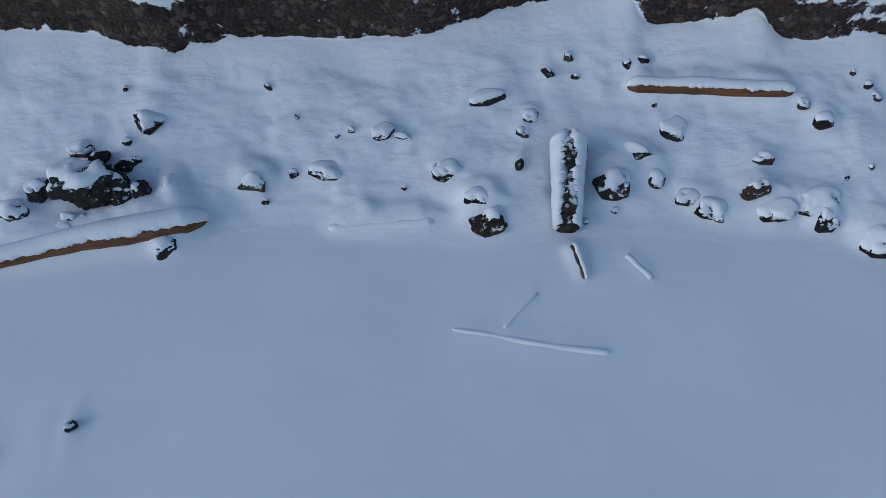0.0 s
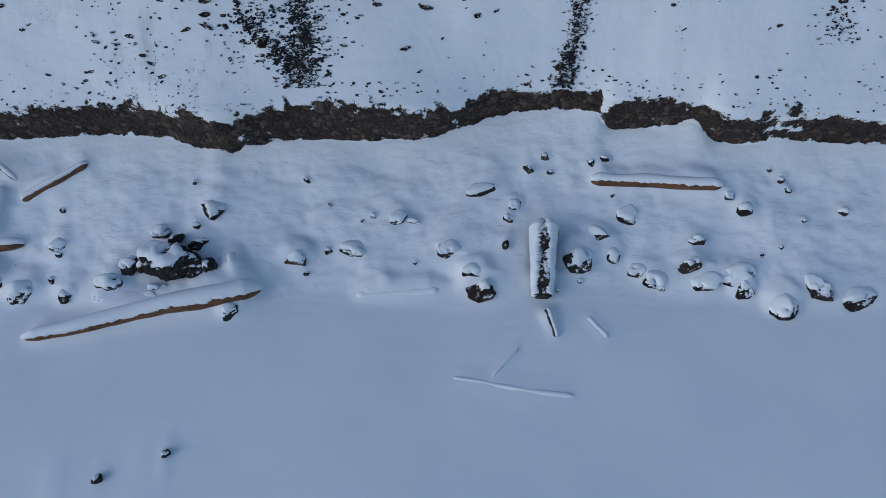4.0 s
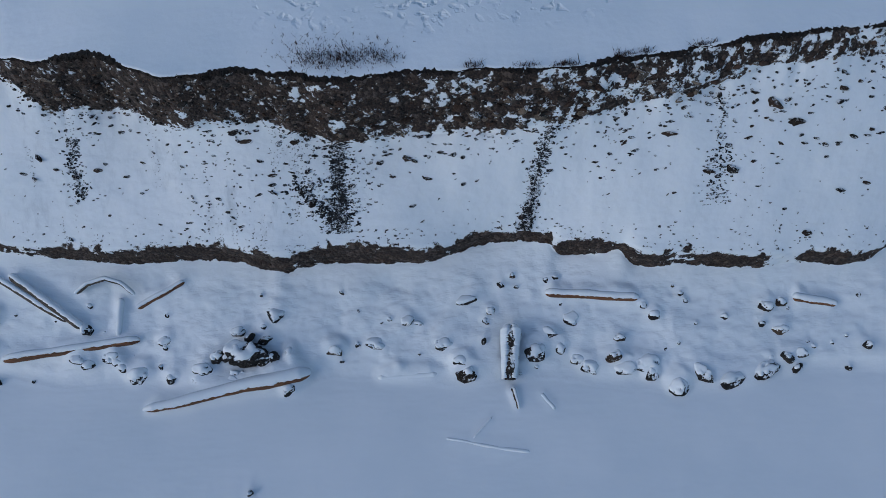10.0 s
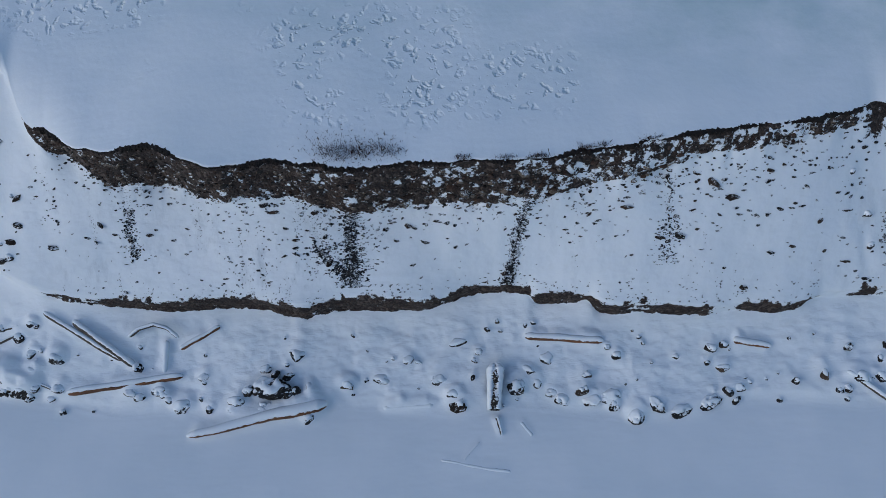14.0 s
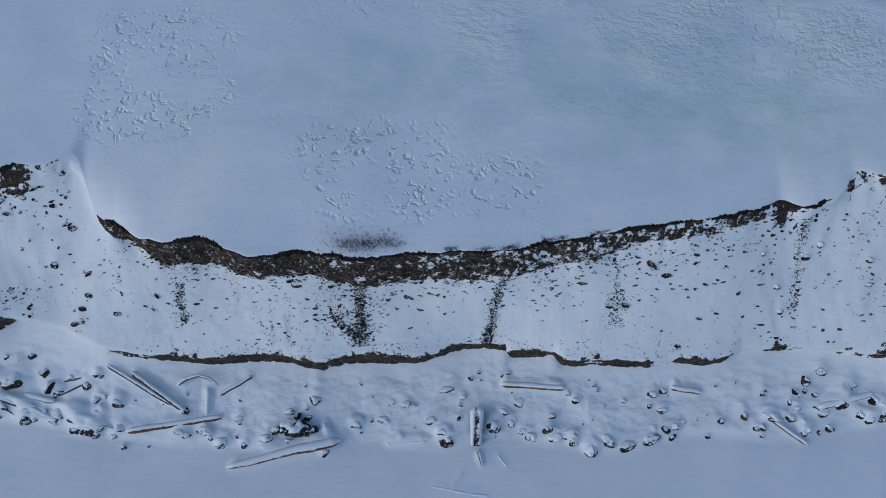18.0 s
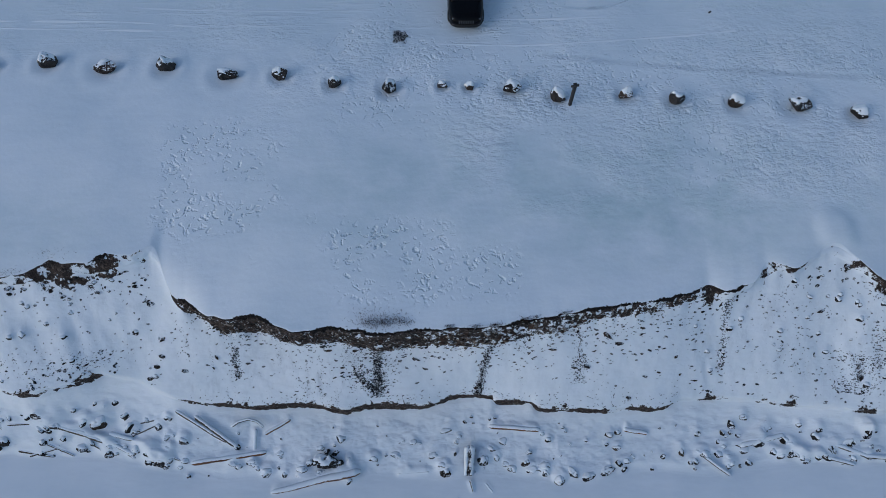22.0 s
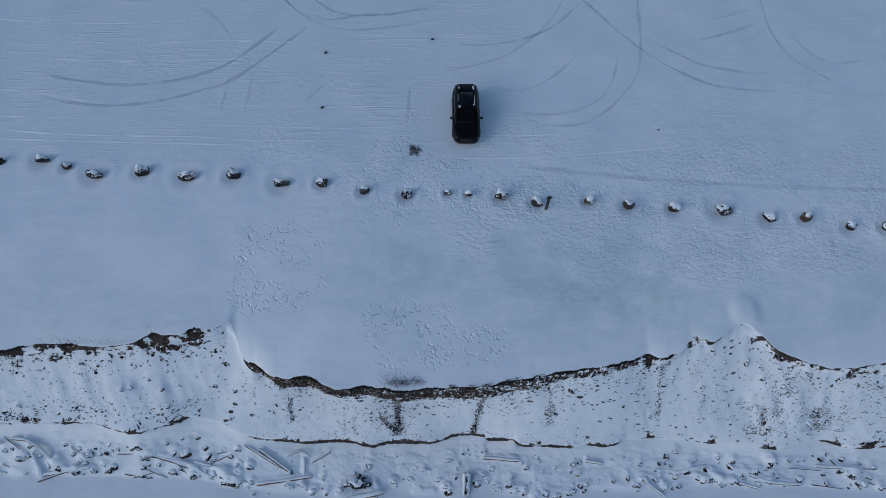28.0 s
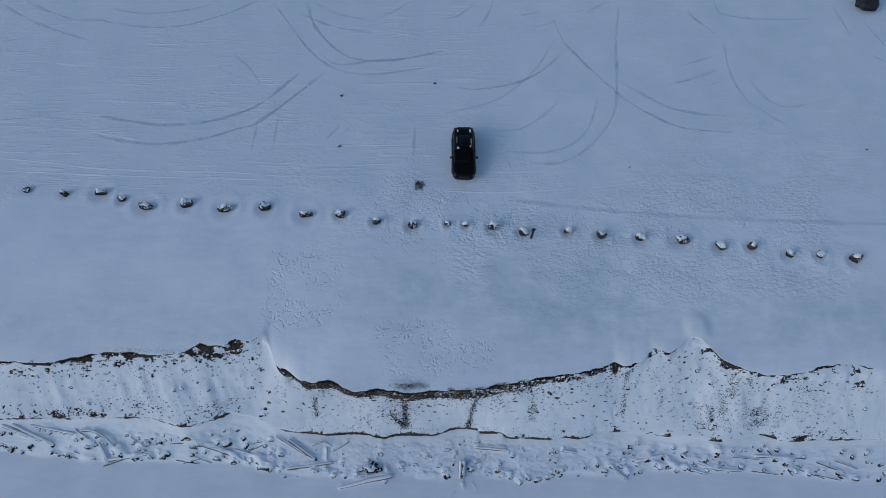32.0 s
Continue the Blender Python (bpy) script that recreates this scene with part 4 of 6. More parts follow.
log(ends((-11.92, 7.7), (-9.92, 6.34)), 0.10, 0.12, WOOD_GREY, 0.45, 0.045, 0.15, "thick grey log under deep snow", steps=56)
log(ends((-12.9, 8.0), (-10.33, 6.5)), 0.075, 0.085, WOOD_GREY, 0.5, 0.045, 0.25, "long grey log under snow beside a thicker one", steps=56)
log(ends((-18.3, 7.35), (-15.86, 6.62)), 0.11, 0.10, WOOD_GREY, 0.6, 0.05, 0.2, "long grey log buried under snow", steps=56)
log(ends((-19.9, 7.75), (-16.3, 6.66)), 0.10, 0.12, WOOD_GREY, 0.6, 0.05, 0.2, "long grey log buried under snow", steps=56)
log(ends((-16.25, 7.07), (-15.1, 6.76)), 0.10, 0.09, WOOD_GREY, 1.0, 0.07, 0.2, "short grey log under snow")
log(ends((-16.5, 6.8), (-15.05, 6.1)), 0.09, 0.08, WOOD_GREY, 1.0, 0.06, 0.25, "grey pole lying under snow")
log(ends((-26.65, 6.45), (-23.1, 6.87)), 0.12, 0.10, WOOD_GREY, 1.0, 0.07, 0.2, "straight pole under snow at the shore")
log(ends((-33.6, 9.1), (-30.66, 7.7)), 0.15, 0.13, WOOD_GREY, 0.95, 0.08, 0.2, "long log sliding down the beach")
log(ends((-34.5, 9.05), (-31.6, 7.95)), 0.14, 0.12, WOOD_GREY, 0.95, 0.08, 0.2, "long log sliding down the beach")
log(ends((-32.2, 9.0), (-28.9, 8.4)), 0.10, 0.10, WOOD_GREY, 0.95, 0.08, 0.2, "long thin log on the beach")
log([(-28.3, 8.6, 1.6), (-27.2, 8.5, 1.6), (-26.4, 8.05, 1.3), (-25.75, 7.4, 0.75)], 0.09, 0.08, WOOD_GREY, 0.7, 0.06, 0.3, "curved branch on the beach", "drift_branch")
log(ends((-27.0, 7.8), (-26.35, 6.35)), 0.12, 0.12, WOOD_GREY, 0.7, 0.05, 0.1, "dark root end on the shore")
log(ends((13.47, 5.55), (15.1, 4.36)), 0.07, 0.06, WOOD_GREY, 0.95, 0.05, 0.3, "thin pole running onto the ice")
log(ends((18.4, 5.6), (21.6, 4.7)), 0.10, 0.08, WOOD_GREY, 0.95, 0.06, 0.2, "long pole among boulders")
log(ends((18.5, 5.5), (19.65, 5.27)), 0.09, 0.08, WOOD_GREY, 0.95, 0.06, 0.25, "short pole among boulders")
log(ends((20.3, 5.85), (22.2, 5.08), (24.5, 4.88)), 0.10, 0.09, WOOD_GREY, 0.95, 0.06, 0.2, "long bent pole along the shore", steps=34)
log(ends((25.4, 6.0), (28.4, 5.78)), 0.11, 0.10, WOOD_GREY, 0.95, 0.06, 0.2, "pole under snow on the beach")
log(ends((15.8, 5.72), (18.1, 6.18)), 0.11, 0.09, WOOD_GREY, 1.0, 0.09, 0.3, "log under a broad ridge of snow")
log(ends((-1.75, 4.87), (-0.1, 4.92)), 0.09, 0.10, WOOD_GREY, 1.7, 0.025, 0.81, "log buried in snow at the edge of the ice")
log(ends((0.1, 3.17), (1.2, 2.96), (2.26, 2.78)), 0.03, 0.05, WOOD_GREY, 1.5, 0.012, 0.75, "thin pole frozen into the lake ice", "frozen_pole")
log(ends((0.83, 3.16), (1.33, 3.68)), 0.03, 0.02, WOOD_GREY, 0.7, 0.015, 0.45, "side branch frozen into the lake ice", "frozen_branch")
log(ends((2.68, 4.3), (3.05, 3.85)), 0.05, 0.05, WOOD_GREY, 1.9, 0.02, 0.95, "stick wholly under snow on the ice", ridge=-0.3)
log(ends((1.92, 4.42), (2.05, 3.9)), 0.07, 0.03, WOOD_GREY, 0.15, 0.035, 0.3, "broken branch end on the ice")

# thin sticks and poles washed up on both flanks
rnd_k = random.Random(90)
for x0, x1, count in ((-34, -13.5, 16), (13.5, 34, 12)):
    for _ in range(count):
        x = rnd_k.uniform(x0, x1)
        a, b = float(along(SHORE, x, 1)), float(along(FOOT, x, 1))
        y, turn, far = a + (b - a) * rnd_k.uniform(0.05, 0.65), rnd_k.gauss(-0.15, 0.35), rnd_k.uniform(0.5, 1.5)
        dx, dy = far * math.cos(turn), far * math.sin(turn)
        dy = max(-(y - a), min(dy, b - y - 0.3))
        log(ends((x - dx, y - dy), (x + dx, y + dy)), rnd_k.uniform(0.045, 0.07), rnd_k.uniform(0.03, 0.05), WOOD_GREY, rnd_k.uniform(0.0, 0.5), 0.022, 0.25, "washed-up grey stick lined with snow", "drift_stick", steps=20)


def stump():
    """A thick barked trunk lying down the beach, its back split free of snow."""
    x, y0, y1 = 1.9, 6.02, 4.66
    rnd = random.Random(8)
    pts, radii = [], []
    for i in range(91):
        f = i / 90
        y = y0 + (y1 - y0) * f
        r = (0.28 - 0.10 * f) * (0.55 + 0.45 * min(1, f / 0.10)) * (1 + 0.06 * noise.noise(Vector((f * 6, 2, 0))))
        pts.append(Vector((x + 0.05 - 0.1 * f, y, ground_z(x, y) + 0.16 + 0.10 * (1 - f))))
        radii.append(r)
    mid = sum(pts, Vector()) / len(pts)
    ob = part("fallen_trunk", tube([p - mid for p in pts], radii, 24, rough=0.12), BARK)
    ob.location = mid
    tagged(ob, "thick barked trunk lying down the beach, snow on both flanks", "log", "driftwood on the beach")
    for s in (-1, 1):
        bm = bmesh.new()
        rings = []
        for i, (p, r) in enumerate(zip(pts, radii)):
            ring = []
            for k in range(9):
                f = k / 8
                a = s * ((0.02 if s > 0 else 0.16) + 0.22 * (i / 90) - 0.5 * max(0, 0.16 - i / 90) + (1 - f) ** 3 * (0.25 * noise.noise(Vector((i * 0.12, s * 5, 0))) + 0.35 * noise.noise(Vector((i * 0.5, s * 9, 2)))) + f * 1.5)
                g = r + ((0.06 + 0.02 * noise.noise(Vector((i * 0.1, f * 2, s)))) * math.sin(math.pi * min(1, f + 0.12)) ** 0.7 if 0 < k < 8 else -0.02)
                ring.append(bm.verts.new(p - mid + Vector((math.sin(a) * g, 0, math.cos(a) * g))))
            for k in range(7, 0, -1):
                a = s * (0.2 + k / 8 * 1.4)
                ring.append(bm.verts.new(p - mid + Vector((math.sin(a), 0, math.cos(a))) * r * 0.7))
            rings.append(ring)
        for r0, r1 in zip(rings, rings[1:]):
            for k in range(len(r0)):
                bm.faces.new((r0[k], r0[(k + 1) % len(r0)], r1[(k + 1) % len(r0)], r1[k]))
        bm.faces.new(rings[0][::-1])
        bm.faces.new(rings[-1])
        bmesh.ops.recalc_face_normals(bm, faces=bm.faces)
        part("snow_flank", bm, SNOW, ob, "snow lying along the trunk's flank")


stump()

# rocks bedded in the slope of the bluff
rnd_s = random.Random(52)
for x0, x1, count in ((-34, -13.2, 40), (13.2, 34, 60)):
    for _ in range(count):
        x = rnd_s.uniform(x0, x1)
        a, b = float(along(FOOT, x, 1)) + 0.3, float(along(BROW, x, 1)) - 0.3
        boulder(x, a + (b - a) * rnd_s.random(), rnd_s.uniform(0.14, 0.42), None, None, rnd_s.uniform(-30, 30), 0.92, ROCK_BURIED, "dark rock bedded in the snowy slope", 0.42, "slope_rock", "rocks bedded in the slope", 3, hold=0.9)

# ---- the row of barrier boulders on the plain ----
ROW = "boulders in a row along the car park"
for bx, by, bw, bc, bmats, what in (
    (-34.15, 27.15, 0.8, 0.6, ROCK, "dark boulder with a snowy top"), (-30.96, 26.7, 0.85, 0.6, ROCK, "dark boulder with a snowy top"), (-27.96, 26.67, 1.4, 0.7, ROCK, "long low boulder under snow"),
    (-26.05, 26.08, 0.8, 0.65, ROCK_WARM, "small brown boulder dusted with snow"), (-23.96, 25.34, 1.5, 0.45, ROCK, "big dark boulder with snow on its back"), (-20.7, 25.51, 1.1, 0.72, ROCK, "boulder with a snowy face and dark foot"),
    (-17.48, 25.12, 1.45, 0.55, ROCK_WARM, "brown wedge-shaped boulder with a snowy top"), (-14.19, 25.08, 1.15, 0.62, ROCK, "dark boulder half covered with snow"), (-10.79, 24.44, 1.4, 0.55, ROCK, "dark blocky boulder patched with snow"),
    (-7.81, 24.41, 1.0, 0.7, ROCK, "grey boulder mottled with snow"), (-4.89, 23.82, 0.9, 0.75, ROCK, "rounded boulder with a snowy cap"), (-1.91, 23.39, 1.05, 0.62, ROCK, "rounded boulder with a dark face"),
    (0.98, 23.61, 0.62, 0.5, ROCK, "small dark boulder on snow"), (2.44, 23.49, 0.62, 0.85, ROCK_WARM, "small boulder covered with snow"), (4.74, 23.17, 1.1, 0.85, ROCK, "flat boulder buried under snow"),
    (7.15, 22.7, 1.0, 0.8, ROCK, "snow-covered boulder beside the post"), (10.9, 22.75, 0.9, 0.7, ROCK_WARM, "brown boulder mottled with snow"), (13.52, 22.33, 1.0, 0.62, ROCK, "block with a snowy top and dark sides"),
    (16.78, 22.06, 1.0, 0.85, ROCK_WARM, "boulder nearly covered with snow"), (20.08, 21.82, 1.65, 0.6, ROCK, "long dark boulder under a strip of snow"), (23.22, 21.22, 1.1, 0.85, ROCK, "round boulder nearly covered with snow"),
    (25.83, 21.19, 1.0, 0.5, ROCK_WARM, "brown boulder patched with snow"), (28.68, 20.55, 0.95, 0.75, ROCK, "boulder with snow and two dark faces"), (31.23, 20.43, 0.9, 0.7, ROCK, "dark boulder capped with snow"), (34.05, 19.98, 1.1, 0.7, ROCK, "dark boulder capped with snow"),
):
    SCOURS.append((bx, by + bw * 0.3, bw * 0.62))
    bmats = ROCK_MOTTLED if bmats is ROCK else ROCK_BROWN
    bc = bc - 0.02 if bc < 0.8 else bc + 0.25
    boulder(bx, by, bw * 0.95, bw * (0.5 if bw > 1.35 else 0.8), bw * (0.55 if bw > 1.35 else 0.85), random.Random(int(bx * 10)).uniform(-30, 30) * (0.2 if bw > 1.35 else 1), bc, bmats, what, 0.28, "barrier_boulder", ROW, sub=3, thick=0.07, banked=False, broken=1.5)

ground = build_ground()

# ---- post ----
post = holder("signpost", pose(7.77, 22.46, ground_z(7.77, 22.46), 0, 0, 12), "dark upright post with a short crosspiece, seen from above", "post")
POST = paint("dark_timber", (0.03, 0.026, 0.024), 0.7)


def box(sx, sy, sz, at=(0, 0, 0), bevel=0.01, seg=2):
    bm = bmesh.new()
    bmesh.ops.create_cube(bm, size=1.0)
    bmesh.ops.transform(bm, matrix=Matrix.Translation(at) @ Matrix.Diagonal((sx, sy, sz, 1)), verts=bm.verts)
    if bevel:
        bmesh.ops.bevel(bm, geom=list(bm.edges), offset=bevel, segments=seg, affect="EDGES", profile=0.6)
    return bm


part("shaft", box(0.15, 0.15, 1.75, (0, 0, 0.7)), POST, post)
part("crosspiece", box(0.42, 0.08, 0.12, (0, 0, 1.5)), POST, post)
part("cap", box(0.19, 0.19, 0.05, (0, 0, 1.595)), POST, post)


# ---- cars ----
GLASS = paint("dark_glass", (0.006, 0.007, 0.009), 0.05)
GLASS.node_tree.nodes["Principled BSDF"].inputs["Specular IOR Level"].default_value = 0.15
TYRE = paint("rubber", (0.015, 0.015, 0.016), 0.85)
RIM = paint("rim", (0.06, 0.06, 0.065), 0.4, 0.8)
LAMP = paint("lamp_glass", (0.10, 0.10, 0.11), 0.15, 0.2, 0.5)
TAIL = paint("tail_glass", (0.10, 0.008, 0.008), 0.2, 0.0, 0.5)
TRIM = paint("black_plastic", (0.005, 0.005, 0.006), 0.7)
CHROME = paint("satin_trim", (0.10, 0.10, 0.11), 0.35, 0.9)


def loft(stations, n=28, power=4.0):
    """A body of rounded sections: y, half width, z bottom, z top, shrink of the upper width."""
    bm = bmesh.new()
    rings = []
    for y, hw, z0, z1, tuck in stations:
        ring = []
        for k in range(n):
            a = 2 * math.pi * k / n
            c, s = math.cos(a), math.sin(a)
            ex = abs(c) ** (2 / power) * (1 if c >= 0 else -1)
            ez = abs(s) ** (2 / power) * (1 if s >= 0 else -1)
            f = (ez + 1) / 2
            ring.append(bm.verts.new((ex * hw * (1 - tuck * f**2.2), y, z0 + (z1 - z0) * f)))
        rings.append(ring)
    for r0, r1 in zip(rings, rings[1:]):
        for k in range(n):
            bm.faces.new((r0[k], r0[(k + 1) % n], r1[(k + 1) % n], r1[k]))
    bm.faces.new(rings[0][::-1])
    bm.faces.new(rings[-1])
    bmesh.ops.recalc_face_normals(bm, faces=bm.faces)
    return bm


def sheet(corners, thick=0.012):
    """A bowed pane through four corners."""
    a, b, c, d = (Vector(v) for v in corners)
    bm = bmesh.new()
    n = ((b - a).cross(d - a)).normalized()
    grid = []
    for i in range(6):
        row = []
        for j in range(6):
            u, v = i / 5, j / 5
            p = a.lerp(b, u).lerp(d.lerp(c, u), v)
            row.append(bm.verts.new(p + n * 0.02 * math.sin(math.pi * u) * math.sin(math.pi * v)))
        grid.append(row)
    for i in range(5):
        for j in range(5):
            bm.faces.new((grid[i][j], grid[i + 1][j], grid[i + 1][j + 1], grid[i][j + 1]))
    bmesh.ops.solidify(bm, geom=list(bm.faces), thickness=thick)
    return bm


def wheel(parent, x, y):
    bm = bmesh.new()
    bmesh.ops.create_cone(bm, segments=28, radius1=0.35, radius2=0.35, depth=0.24, cap_ends=True)
    bmesh.ops.bevel(bm, geom=[e for e in bm.edges if e.calc_face_angle(0) > 1], offset=0.04, segments=3, affect="EDGES")
    bmesh.ops.transform(bm, matrix=pose(x, y, 0.35, 0, 90, 0), verts=bm.verts)
    w = part("tyre", bm, TYRE, parent)
    bm = bmesh.new()
    side = 1 if x > 0 else -1
    bmesh.ops.create_cone(bm, segments=20, radius1=0.22, radius2=0.20, depth=0.05, cap_ends=True)
    bmesh.ops.transform(bm, matrix=pose(x + side * 0.11, y, 0.35, 0, 90 * side, 0), verts=bm.verts)
    part("rim", bm, RIM, w)


def suv(m, colour, label, snowy):
    body_paint = paint("car_paint_" + snowy, colour, 0.22)
    body_paint.node_tree.nodes["Principled BSDF"].inputs["Specular IOR Level"].default_value = 0.12
    car = holder("suv", m, label, "car", "cars on the car park")
    # nose towards -y, 4.45 m long
    part("body", loft([(0.00, 0.52, 0.38, 0.74, 0.0), (0.04, 0.67, 0.30, 0.86, 0.02), (0.16, 0.81, 0.26, 0.96, 0.05), (0.5, 0.925, 0.24, 1.02, 0.06), (1.1, 0.955, 0.24, 1.09, 0.05), (1.6, 0.96, 0.24, 1.12, 0.04), (3.0, 0.96, 0.24, 1.14, 0.04), (3.9, 0.95, 0.26, 1.15, 0.05), (4.25, 0.88, 0.32, 1.12, 0.05), (4.40, 0.76, 0.40, 1.02, 0.05), (4.45, 0.62, 0.48, 0.9, 0.0)]), body_paint, car)
    part("cabin", loft([(1.15, 0.80, 0.98, 1.10, 0.1), (1.45, 0.83, 0.98, 1.30, 0.14), (1.85, 0.84, 0.98, 1.56, 0.2), (2.2, 0.845, 0.98, 1.655, 0.22), (2.8, 0.85, 0.98, 1.68, 0.22), (3.5, 0.845, 0.98, 1.66, 0.22), (4.0, 0.83, 0.98, 1.60, 0.22), (4.18, 0.80, 0.98, 1.50, 0.2), (4.36, 0.74, 0.98, 1.14, 0.1)]), body_paint, car)
    part("windshield", sheet([(-0.72, 1.22, 1.175), (0.72, 1.22, 1.175), (0.60, 1.93, 1.62), (-0.60, 1.93, 1.62)]), GLASS, car)
    part("rear_window", sheet([(0.60, 4.37, 1.20), (-0.60, 4.37, 1.20), (-0.56, 4.17, 1.54), (0.56, 4.17, 1.54)]), GLASS, car)
    part("sunroof", box(0.86, 1.15, 0.012, (0, 2.75, 1.685), 0.004, 1), GLASS, car)
    for s in (-1, 1):
        for y0, y1, t0, t1 in ((1.62, 2.42, 1.9, 2.42), (2.5, 3.3, 2.5, 3.3), (3.38, 4.05, 3.38, 3.92)):
            c = [(s * 0.842, y0, 1.17), (s * 0.842, y1, 1.17), (s * 0.705, t1, 1.55), (s * 0.705, t0, 1.55)]
            part("side_window", sheet(c if s > 0 else c[::-1]), GLASS, car)
        arm = part("mirror", box(0.2, 0.13, 0.15, (s * 1.02, 1.55, 1.13), 0.03), TRIM, car)
        part("mirror_glass", box(0.15, 0.012, 0.10, (s * 1.03, 1.62, 1.13), 0.003, 1), CHROME, arm)
        part("roof_rail", box(0.045, 1.9, 0.04, (s * 0.62, 2.85, 1.70), 0.015), TRIM, car)
        part("headlight", box(0.34, 0.10, 0.11, (s * 0.58, 0.15, 0.80), 0.03), LAMP, car)
        part("fog_lamp", box(0.14, 0.05, 0.07, (s * 0.66, 0.05, 0.50), 0.02), LAMP, car)
        part("tail_light", box(0.20, 0.10, 0.28, (s * 0.68, 4.33, 1.0), 0.03), TAIL, car)
        part("door_handle", box(0.03, 0.18, 0.035, (s * 0.955, 2.32, 1.0), 0.01), TRIM, car)
        part("sill", box(0.06, 2.2, 0.12, (s * 0.93, 2.2, 0.30), 0.02), TRIM, car)
        wheel(car, s * 0.84, 0.86)
        wheel(car, s * 0.84, 3.52)
        crease = bmesh.new()
        for k in range(9):
            f = k / 8
            for dx in (0, 0.018):
                crease.verts.new((s * (0.46 + 0.2 * f + dx), 0.22 + 0.95 * f, 0.965 + 0.125 * f))
        crease.verts.ensure_lookup_table()
        for k in range(8):
            crease.faces.new([crease.verts[i] for i in (2 * k, 2 * k + 1, 2 * k + 3, 2 * k + 2)])
        bmesh.ops.solidify(crease, geom=list(crease.faces), thickness=0.012)
        part("bonnet_crease", crease, body_paint, car)
    part("bumper", loft([(-0.06, 0.4, 0.36, 0.5, 0), (-0.03, 0.6, 0.32, 0.54, 0), (0.08, 0.77, 0.30, 0.55, 0), (0.3, 0.89, 0.30, 0.5, 0)], 20), TRIM, car)
    part("rear_bumper", box(1.42, 0.14, 0.22, (0, 4.42, 0.46), 0.05, 3), TRIM, car)
    grille = part("grille", box(0.84, 0.05, 0.24, (0, 0.02, 0.68), 0.02), TRIM, car)
    for k in range(7):
        part("grille_bar", box(0.05, 0.03, 0.2, (-0.36 + 0.12 * k, -0.008, 0.68), 0.008, 1), CHROME, grille)
    part("wiper", box(1.0, 0.03, 0.02, (0, 1.22, 1.165), 0.006, 1), TRIM, car)
    if snowy == "black":
        # small flat white pieces along both sides of the roof
        for sx, sy, px, py in ((0.11, 0.30, -0.50, 3.75), (0.13, 0.34, 0.50, 3.75), (0.18, 0.26, -0.47, 2.12), (0.10, 0.22, 0.48, 2.28), (0.045, 0.8, -0.56, 2.9), (0.045, 0.9, 0.56, 2.7)):
            rr = random.Random(int(px * 100 + py * 10))
            b = rock_shape(rr, sx, sy, 0.05, 2, 6)
            bmesh.ops.transform(b, matrix=Matrix.Translation((px, py, 1.66)), verts=b.verts)
            part("snow_remnant", b, SNOW, car, "small white patch on the roof")
    return car


suv(pose(2.42, 27.85, ground_z(2.4, 30.3) - 0.03, 0, 0, -1.0) @ Matrix.Diagonal((1.07, 1.08, 1.0, 1)), (0.004, 0.004, 0.005), "black sport utility car parked on packed snow, nose to the lake", "black")
suv(pose(42.9, 46.9, ground_z(42.9, 48) - 0.03, 0, 0, -8.0), (0.035, 0.037, 0.042), "dark grey sport utility car parked far out on packed snow", "grey")

# ---- plain: bare patch and wheel marks ----
def pressed_snow():
    """Snow pressed grey by tyres: strongest along the middle of the mark, patchy along it."""
    m = snow_material("pressed_snow")
    for el in [n for n in m.node_tree.nodes if n.type == "VALTORGB"][0].color_ramp.elements:
        el.color = (el.color[0] * 0.76, el.color[1] * 0.80, el.color[2] * 0.835, 1)
    press = m.node_tree.nodes.new("ShaderNodeAttribute")
    press.attribute_name = "press"
    p = where(m)
    patch = maths(m, "ADD", maths(m, "MULTIPLY", maths(m, "SUBTRACT", noise_of(m, p, 0.3, 4, 0.6), 0.30, True), 2.2, True), maths(m, "MULTIPLY", noise_of(m, p, 4.0, 3, 0.6), 0.35))
    m.node_tree.links.new(maths(m, "MULTIPLY", press.outputs["Fac"], patch, True), m.node_tree.nodes["Principled BSDF"].inputs["Alpha"])
    return m


PRESSED = pressed_snow()


def pebbles(name, spots, material, parent=None, seed=1, flat=0.65):
    """One mesh of many small stones: x, y, z, size for each."""
    rnd = random.Random(seed)
    base = []
    for k in range(5):
        bm = bmesh.new()
        bmesh.ops.create_icosphere(bm, subdivisions=1, radius=0.5)
        for v in bm.verts:
            v.co *= rnd.uniform(0.7, 1.15)
        bm.verts.index_update()
        base.append((np.array([v.co[:] for v in bm.verts]), np.array([[v.index for v in f.verts] for f in bm.faces])))
        bm.free()
    vs, fs, at = [], [], 0
    for x, y, z, size in spots:
        v, f = base[rnd.randrange(5)]
        a = rnd.gauss(0, 0.6)
        c, s = math.cos(a), math.sin(a)
        sx, sy = size * rnd.uniform(0.8, 1.9), size * rnd.uniform(0.45, 1.0)
        q = v * (sx, sy, size * flat)
        vs.append(np.stack([q[:, 0] * c - q[:, 1] * s + x, q[:, 0] * s + q[:, 1] * c + y, q[:, 2] + z], 1))
        fs.append(f + at)
        at += len(v)
    me = bpy.data.meshes.new(name)
    me.from_pydata(np.concatenate(vs).tolist(), [], np.concatenate(fs).tolist())
    me.materials.append(material)
    ob = new(name, me)
    if parent is not None:
        ob.parent = parent
    return ob


